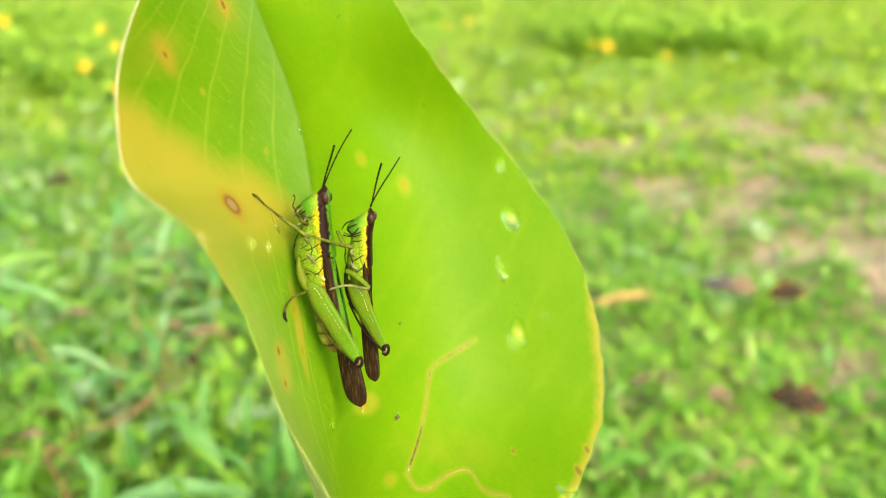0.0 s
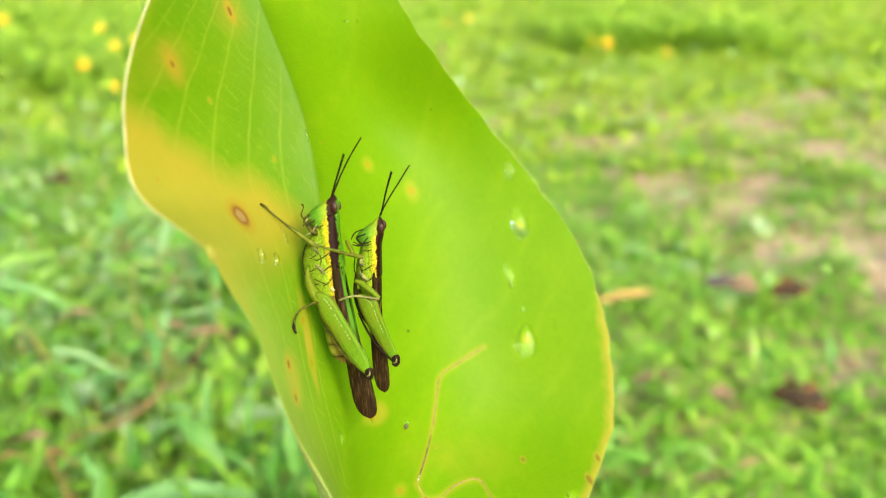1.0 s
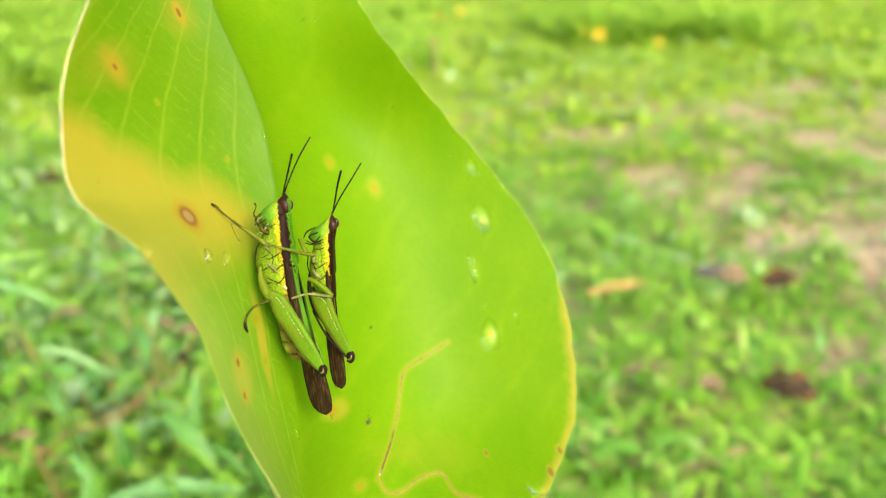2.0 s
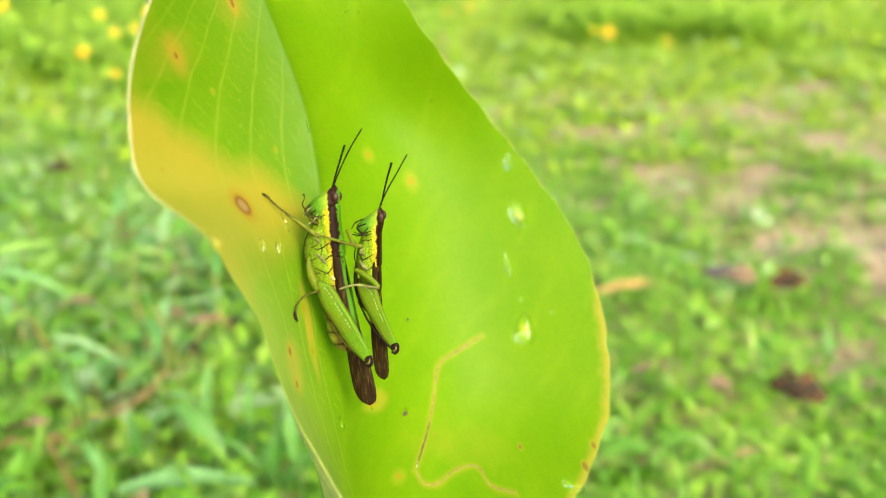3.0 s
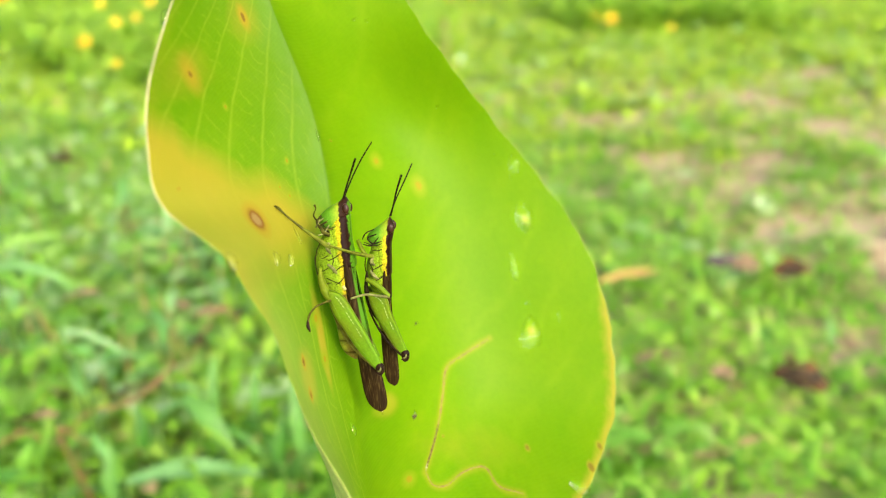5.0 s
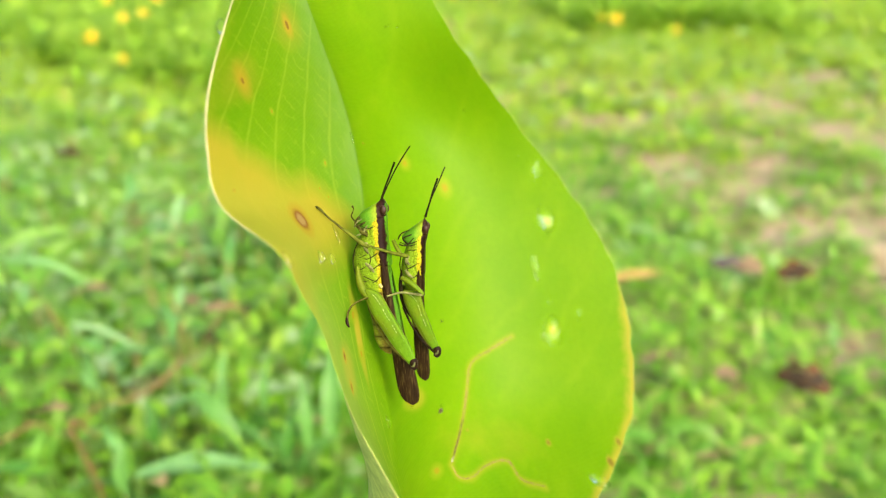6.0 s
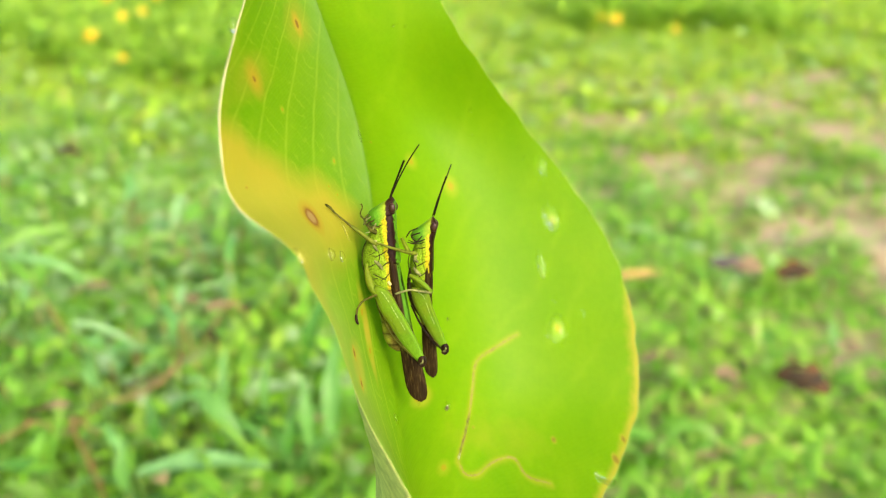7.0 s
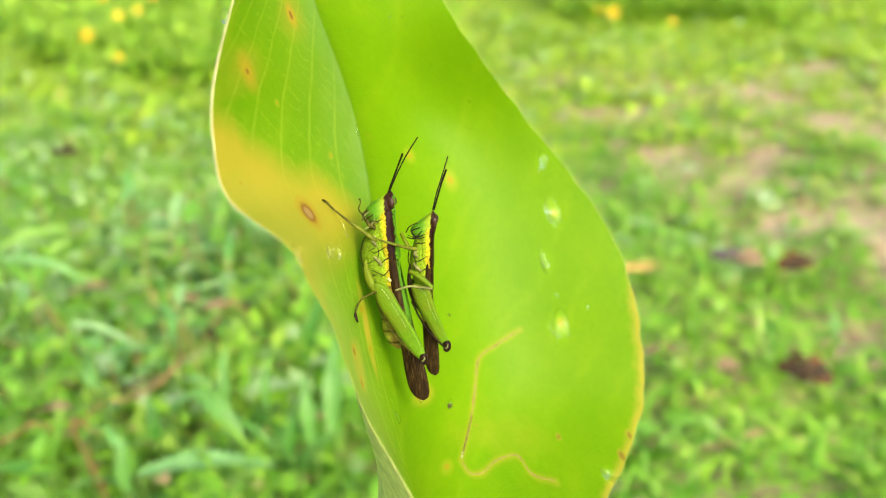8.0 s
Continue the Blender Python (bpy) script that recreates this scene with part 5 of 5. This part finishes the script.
def weed_plant(x, y, height, count, size, rnd, kinds, label):
    it = tagged(new("weed_plant"), label, "weed", "weeds by the leaf")
    it.location = (x, y, float(ground_height(x, y)) - 0.004)
    bend = (rnd.uniform(-0.02, 0.02), rnd.uniform(-0.02, 0.02))
    pts = [(0, 0, 0), (bend[0] * 0.3, bend[1] * 0.3, height * 0.5), (bend[0], bend[1], height)]
    v, f = tube(pts, [0.0022, 0.0018, 0.001], 7, 10, 1.0)
    part("stalk", mesh_of("stalk", v, f, stalk_mat), it, "thin reddish stalk")
    for i in range(count):
        t = 0.25 + 0.75 * i / max(1, count - 1)
        s_ = size * rnd.uniform(0.75, 1.2)
        lf = new("weed_leaf", rnd.choice(kinds))
        lf.parent = it
        lf.matrix_basis = Matrix.LocRotScale((bend[0] * t * t, bend[1] * t * t, height * t), Euler((rnd.uniform(-0.3, 0.3), rnd.uniform(-0.4, 0.3), i * 2.4 + rnd.uniform(-0.4, 0.4))), (s_, s_, s_))


GREEN_WEED = "green weed with soft pointed leaves on a reddish stalk"


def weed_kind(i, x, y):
    """Weeds under the big leaf get leaves with shade in their colour; pale ones grow here and there farther off."""
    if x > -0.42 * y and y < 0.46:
        return SHADED_KINDS, "green weed with soft pointed leaves, coloured dark for the shade under the big leaf"
    if i % 3 == 0 and x < -0.13 - 0.1 * y:
        return PALE_KINDS, "pale bluish green weed with soft pointed leaves"
    return LEAF_KINDS, GREEN_WEED


rnd = random.Random(11)
for i in range(84):
    y = rnd.uniform(0.26, 0.85)
    x = rnd.uniform(-0.60 * y - 0.05, -0.06 - 0.10 * y)
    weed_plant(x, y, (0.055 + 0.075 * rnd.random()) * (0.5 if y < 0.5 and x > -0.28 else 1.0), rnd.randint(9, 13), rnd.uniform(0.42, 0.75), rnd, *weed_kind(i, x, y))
for i in range(40):
    y = rnd.uniform(0.45, 1.1)
    x = rnd.uniform(0.08, 0.62 * y)
    if bare(np.array([x]), np.array([y]))[0] < 0.4:
        weed_plant(x, y, 0.02 + 0.03 * rnd.random(), rnd.randint(6, 9), rnd.uniform(0.28, 0.5), rnd, LEAF_KINDS, GREEN_WEED)


def reaching_weed(base, tip, width, mat, label, arch=0.25):
    """A weed whose one broad leaf reaches from base to tip over the carpet."""
    base, tip = Vector(base), Vector(tip)
    it = tagged(new("weed_plant"), label, "weed", "weeds by the leaf")
    it.location = (base.x, base.y, 0)
    root = Vector((base.x, base.y, 0))
    v, f = tube([(0, 0, 0), (0.003, 0.002, base.z * 0.5), base - root], [0.0014, 0.0012, 0.001], 7, 10, 1.0)
    part("stalk", mesh_of("stalk", v, f, weed_stem_mat), it, "thin dark green stalk")
    along = tip - base
    side = along.cross(Vector((0, -0.25, 1))).normalized()
    up = side.cross(along).normalized()
    verts, faces, n = [], [], 14
    for i in range(n):
        t = i / (n - 1)
        w = width * 0.42 * 1.75 * min(1, t + 0.02) ** 0.5 * (1.0 - t) ** 0.85 * (1 + 0.06 * math.sin(17 * t + 40 * width))
        c = base - root + along * t + up * (arch * along.length * math.sin(math.pi * t) * 0.5)
        for k in (-1, -0.5, 0, 0.5, 1):
            verts.append(c + side * (w * k) + up * (0.35 * w * abs(k) + 0.05 * w * math.sin(11 * t) * k))
    faces = [(i * 5 + j, i * 5 + j + 1, i * 5 + j + 6, i * 5 + j + 5) for i in range(n - 1) for j in range(4)]
    part("weed_leaf", mesh_of("weed_leaf", verts, faces, mat), it, "broad pointed leaf")


reaching_weed((-0.350, 0.530, 0.152), (-0.301, 0.560, 0.159), 0.019, blade_mat, "green weed with one broad leaf, reddish at its tip")
reaching_weed((-0.327, 0.500, 0.161), (-0.268, 0.500, 0.142), 0.012, glaucous_mat, "weed with a pale bluish green leaf")
reaching_weed((-0.244, 0.420, 0.153), (-0.202, 0.420, 0.134), 0.008, glaucous_mat, "weed with a narrow pale green leaf")
reaching_weed((-0.182, 0.345, 0.097), (-0.107, 0.360, 0.090), 0.018, glaucous_mat, "weed with a long pale green leaf")
reaching_weed((-0.251, 0.380, 0.073), (-0.243, 0.390, 0.101), 0.009, blade_mat, "weed with an upright bright green leaf")
reaching_weed((-0.202, 0.380, 0.069), (-0.212, 0.390, 0.099), 0.009, blade_mat, "weed with an upright bright green leaf")
reaching_weed((-0.191, 0.400, 0.079), (-0.200, 0.410, 0.106), 0.012, shaded_mat, "weed with an upright green leaf in a shade-dark colour")
reaching_weed((-0.150, 0.410, 0.088), (-0.151, 0.430, 0.132), 0.012, shaded_mat, "weed with an upright green leaf in a shade-dark colour")
reaching_weed((-0.126, 0.420, 0.088), (-0.124, 0.430, 0.125), 0.010, shaded_mat, "weed with an upright green leaf in a shade-dark colour")
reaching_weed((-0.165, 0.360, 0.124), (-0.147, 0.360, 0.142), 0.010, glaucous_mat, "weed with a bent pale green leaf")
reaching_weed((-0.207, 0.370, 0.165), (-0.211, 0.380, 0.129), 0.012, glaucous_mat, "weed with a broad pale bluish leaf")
reaching_weed((-0.109, 0.400, 0.066), (-0.103, 0.420, 0.103), 0.011, shaded_mat, "weed with an upright green leaf in a shade-dark colour")
reaching_weed((-0.164, 0.400, 0.118), (-0.130, 0.380, 0.087), 0.020, shaded_mat, "weed with a broad green leaf bent down, in a shade-dark colour")
reaching_weed((-0.094, 0.400, 0.076), (-0.100, 0.420, 0.119), 0.015, shaded_mat, "weed with an upright green leaf in a shade-dark colour")
reaching_weed((-0.082, 0.410, 0.078), (-0.082, 0.450, 0.127), 0.019, shaded_mat, "weed with a tall green leaf beside the big leaf, in a shade-dark colour")
reaching_weed((-0.114, 0.500, 0.073), (-0.095, 0.520, 0.131), 0.022, shaded_mat, "weed with a broad green leaf in a shade-dark colour")
reaching_weed((-0.193, 0.350, 0.081), (-0.193, 0.360, 0.112), 0.014, shaded_mat, "weed with an upright bright green leaf")
reaching_weed((-0.227, 0.370, 0.090), (-0.209, 0.370, 0.113), 0.007, glaucous_mat, "weed with an arched pale leaf")
reaching_weed((-0.209, 0.370, 0.112), (-0.195, 0.360, 0.092), 0.008, glaucous_mat, "weed with an arched pale leaf")
reaching_weed((-0.189, 0.390, 0.085), (-0.192, 0.400, 0.109), 0.011, shaded_mat, "weed with an upright bluish green leaf")
reaching_weed((-0.182, 0.380, 0.072), (-0.153, 0.380, 0.091), 0.007, blade_mat, "weed with a narrow bright green leaf")
reaching_weed((-0.141, 0.400, 0.095), (-0.114, 0.390, 0.077), 0.009, shaded_mat, "weed with a narrow green leaf bent down, in a shade-dark colour")
reaching_weed((-0.211, 0.440, 0.109), (-0.192, 0.450, 0.118), 0.011, blade_mat, "weed with a broad bright green leaf")
reaching_weed((-0.254, 0.370, 0.082), (-0.250, 0.380, 0.101), 0.013, blade_mat, "weed with a broad upright green leaf")
reaching_weed((-0.238, 0.420, 0.107), (-0.241, 0.430, 0.126), 0.014, glaucous_mat, "weed with a broad pale bluish leaf")
reaching_weed((-0.183, 0.430, 0.104), (-0.158, 0.420, 0.106), 0.009, glaucous_mat, "weed with a pale bluish green leaf")
reaching_weed((-0.242, 0.360, 0.084), (-0.274, 0.360, 0.088), 0.016, shaded_mat, "weed with a broad pale bluish leaf")
reaching_weed((0.365, 0.620, -0.051), (0.401, 0.600, -0.078), 0.005, glaucous_mat, "weed with a thin pale arched blade")
reaching_weed((0.294, 0.660, -0.062), (0.389, 0.660, -0.056), 0.013, glaucous_mat, "weed with a pale bluish green leaf")
reaching_weed((0.388, 0.840, -0.015), (0.398, 0.860, 0.027), 0.019, blade_mat, "weed with an upright bright green leaf")
reaching_weed((0.385, 0.670, -0.029), (0.392, 0.700, 0.014), 0.014, glaucous_mat, "weed with an upright bluish green leaf")
reaching_weed((0.196, 0.560, -0.036), (0.176, 0.570, -0.008), 0.014, blade_mat, "weed with a broad bright green leaf")
reaching_weed((0.155, 0.550, -0.046), (0.185, 0.560, -0.024), 0.015, blade_mat, "weed with a broad bright green leaf")


def creeping_stem(pts, radius):
    """A bare reddish stem that arches through the weeds and dips into them at both ends."""
    it = tagged(new("creeping_stem"), "thin bare reddish stem creeping among the weeds", "stem", "creeping stems")
    first, last = Vector(pts[0]), Vector(pts[-1])
    it.location = (first.x, first.y, 0)
    line = [Vector((first.x - 0.006, first.y, 0))] + [Vector(p) for p in pts] + [Vector((last.x + 0.008, last.y + 0.01, last.z - 0.02))]
    v, f = tube([p - it.location for p in line], [radius * 0.8] + [radius * (0.85 + 0.3 * (i % 2)) for i in range(len(pts))] + [radius * 0.5], 8, 24, 1.0)
    part("stalk", mesh_of("stalk", v, f, red_stem_mat), it)


creeping_stem([(-0.222, 0.400, 0.107), (-0.208, 0.404, 0.108), (-0.195, 0.408, 0.112), (-0.184, 0.412, 0.121), (-0.174, 0.416, 0.131)], 0.0009)
creeping_stem([(-0.219, 0.372, 0.059), (-0.221, 0.368, 0.084), (-0.222, 0.364, 0.101), (-0.221, 0.360, 0.124)], 0.0008)
creeping_stem([(-0.300, 0.380, 0.080), (-0.287, 0.384, 0.087), (-0.274, 0.388, 0.093), (-0.264, 0.392, 0.098)], 0.0008)
creeping_stem([(-0.188, 0.482, 0.094), (-0.176, 0.478, 0.115), (-0.166, 0.474, 0.131), (-0.156, 0.470, 0.144)], 0.0009)


def flower(x, y, z, size, rnd):
    it = tagged(new("yellow_flower"), "small yellow daisy on a thin stalk above the creeper", "flower", "yellow flowers")
    it.location = (x, y, 0)
    v, f = tube([(0.01, 0.01, 0), (0.004, 0.0, z * 0.6), (0, 0, z)], [0.0012, 0.001, 0.001], 6, 8, 1.0)
    part("stalk", mesh_of("stalk", v, f, stem_mat), it)
    verts, faces = [], []
    k = 11
    for i in range(k):
        a = i * 2 * math.pi / k
        for rr, ww, zz in ((0.15, 0.06, 0.0), (0.6, 0.15, 0.10), (0.9, 0.13, 0.08), (1.0, 0.04, 0.02)):
            for sgn in (-1, 1):
                verts.append(((rr * math.cos(a) - sgn * ww * math.sin(a)) * size, (rr * math.sin(a) + sgn * ww * math.cos(a)) * size, zz * size))
        b = i * 8
        faces += [(b, b + 1, b + 3, b + 2), (b + 2, b + 3, b + 5, b + 4), (b + 4, b + 5, b + 7, b + 6)]
    turn = Matrix.Translation((0, 0, z)) @ Euler((rnd.uniform(0.8, 1.3), rnd.uniform(-0.3, 0.3), rnd.uniform(-0.4, 0.4))).to_matrix().to_4x4()
    petals = part("petals", mesh_of("petals", verts, faces, petal_mat), it, "ring of yellow petals")
    petals.matrix_basis = turn
    ball("disc", (0, 0, 1.0), (size * 260, size * 260, size * 130), disc_mat, it).matrix_basis = turn


rf = random.Random(3)
for x, y, z, size in ((-0.825, 1.800, 0.140, 0.016), (0.573, 2.750, 0.082, 0.022), (-1.021, 1.850, 0.235, 0.017), (-0.818, 1.900, 0.213, 0.011), (-0.809, 1.950, 0.167, 0.012), (-0.758, 1.950, 0.178, 0.011), (-0.718, 1.950, 0.214, 0.013), (0.519, 2.750, 0.089, 0.013), (-0.761, 1.800, 0.091, 0.010), (0.783, 2.750, 0.051, 0.013), (-0.583, 1.900, 0.242, 0.013), (0.117, 3.600, 0.094, 0.015), (0.015, 3.600, 0.081, 0.013)):
    flower(x, y, z, size, rf)


def dead_leaf(x, y, z, length, width, azim, tilt, roll, mat, label, curl=0.5):
    n, verts, faces = 12, [], []
    for i in range(n):
        t = i / (n - 1)
        w = width / 2 * math.sin(math.pi * min(1, 0.06 + 0.92 * t)) ** 0.8
        for j in range(5):
            c = (j - 2) / 2
            torn = 1 + 0.22 * math.sin(17 * t + 2.3 * j + 90 * x) * abs(c) + 0.12 * math.sin(41 * t + j)
            verts.append((t * length - length / 2, c * w * torn, curl * abs(c) ** 2 * w + 0.12 * length * math.sin(t * 3.1) * curl + 0.04 * w * math.sin(9 * t + 3 * c)))
    faces = [(i * 5 + j, i * 5 + j + 1, (i + 1) * 5 + j + 1, (i + 1) * 5 + j) for i in range(n - 1) for j in range(4)]
    ob = new("dead_leaf", mesh_of("dead_leaf", verts, faces, mat))
    mod = ob.modifiers.new("thickness", "SOLIDIFY")
    mod.thickness = 0.0006
    ob.matrix_world = Matrix.Translation((x, y, z)) @ Euler((roll, tilt, azim)).to_matrix().to_4x4()
    tagged(ob, label, "dead leaf", "fallen leaves")


dead_leaf(0.293, 0.545, 0.033, 0.046, 0.0260, -0.35, 0.12, 0.50, dead_mat, "reddish brown curled dead leaf on the weeds", 0.7)
dead_leaf(0.310, 0.771, 0.037, 0.050, 0.0220, -0.30, 0.05, 0.50, dead_grey_mat, "grey brown wet dead leaf on the soil", 0.5)
dead_leaf(0.326, 0.765, 0.040, 0.030, 0.0260, -0.30, 0.00, 0.50, dead_pink_mat, "pale pinkish dead leaf on the soil", 0.4)
dead_leaf(0.374, 0.758, 0.036, 0.050, 0.0280, 0.40, 0.00, 0.30, dead_mat, "dull red-brown dead leaf among weeds", 0.4)
dead_leaf(0.189, 0.727, 0.045, 0.070, 0.0110, 0.25, -0.05, 0.40, dead_orange_mat, "orange dry narrow leaf on the weeds", 0.4)
dead_leaf(0.190, 0.590, 0.030, 0.055, 0.0130, 0.20, 0.00, 0.30, dead_pink_mat, "dull brown dead leaf among weeds", 0.4)
dead_leaf(0.346, 0.584, 0.046, 0.026, 0.0160, 1.20, 0.10, 0.30, dead_pink_mat, "dull pink dead leaf among weeds", 0.5)
dead_leaf(0.227, 0.543, 0.042, 0.022, 0.0160, 0.20, 0.10, 0.30, dead_pink_mat, "small tan dead leaf among weeds", 0.5)
dead_leaf(-0.592, 1.142, 0.050, 0.045, 0.0200, 0.20, 0.10, 0.40, dead_mat, "faded pinkish brown dead leaf on the weeds", 0.5)
dead_leaf(-0.161, 0.524, 0.110, 0.019, 0.0058, 1.50, 0.10, 0.50, dead_mat, "reddish dry leaf scrap among tall weeds", 0.5)
dead_leaf(-0.211, 0.538, 0.110, 0.019, 0.0072, 0.10, 0.20, 0.50, dead_pink_mat, "reddish dry leaf scrap among tall weeds", 0.5)
dead_leaf(-0.183, 0.524, 0.110, 0.024, 0.0086, 0.50, 0.10, 0.50, dead_pink_mat, "reddish dry leaf among tall weeds", 0.6)
dead_leaf(-0.170, 0.463, 0.120, 0.022, 0.0050, -0.90, 0.10, 0.50, dead_mat, "narrow brown dry leaf among tall weeds", 0.6)
dead_leaf(-0.202, 0.411, 0.115, 0.029, 0.0036, 0.50, -0.20, 0.40, dead_mat, "narrow reddish dry stalk of leaf in the weeds", 0.2)
dead_leaf(-0.293, 0.559, 0.110, 0.022, 0.0072, 0.30, 0.10, 0.40, dead_pink_mat, "pinkish dry leaf in the weeds", 0.5)
dead_leaf(-0.259, 0.667, 0.090, 0.022, 0.0086, 0.30, 0.10, 0.40, dead_pink_mat, "pinkish dry leaf in the weeds", 0.5)
dead_leaf(-0.237, 0.377, 0.120, 0.014, 0.0058, 0.20, 0.10, 0.40, dead_pink_mat, "pinkish dry leaf in the weeds", 0.5)
dead_leaf(-0.195, 0.419, 0.110, 0.032, 0.0022, 0.60, -0.20, 0.40, dead_pink_mat, "narrow brown dry leaf in the weeds", 0.2)
dead_leaf(-0.250, 0.381, 0.115, 0.020, 0.0043, 0.20, -0.10, 0.40, dead_mat, "narrow reddish dry leaf in the weeds", 0.2)

dead_leaf(1.453, 3.136, 0.045, 0.110, 0.0500, 0.10, 0.05, 0.40, dead_grey_mat, "large grey dead leaf on the far lawn", 0.4)


def dry_stalk(x, y, height):
    it = tagged(new("dry_stalk"), "thin tan dry grass stalk standing in the lawn", "grass stalk")
    it.location = (x, y, float(ground_height(x, y)) - 0.003)
    v, f = tube([(0, 0, 0), (0.002, 0, height * 0.5), (-0.003, 0.002, height)], [0.004, 0.0035, 0.002], 7, 10, 1.0)
    part("stalk", mesh_of("stalk", v, f, straw_mat), it)
    head = [(-0.003, 0.002, height * 0.97), (-0.004, 0.002, height * 1.06), (-0.003, 0.002, height * 1.14)]
    v, f = tube(head, [0.002, 0.006, 0.001], 7, 10, 1.0)
    part("seed_head", mesh_of("seed_head", v, f, straw_mat), it, "slender tan seed head")


dry_stalk(0.002, 2.344, 0.115)


def motions():
    """The small insect slowly swings one feeler; all else rests."""
    feeler = rider_feelers[0]
    x, y, z = feeler.location
    walk(feeler, [(t, pose(x, y, z, 0, a, 0)) for t, a in ((0.0, 0), (1.5, 0), (3.0, -3), (4.5, -7), (6.0, -9), (7.0, -11.5), (8.0, -15))])


motions()
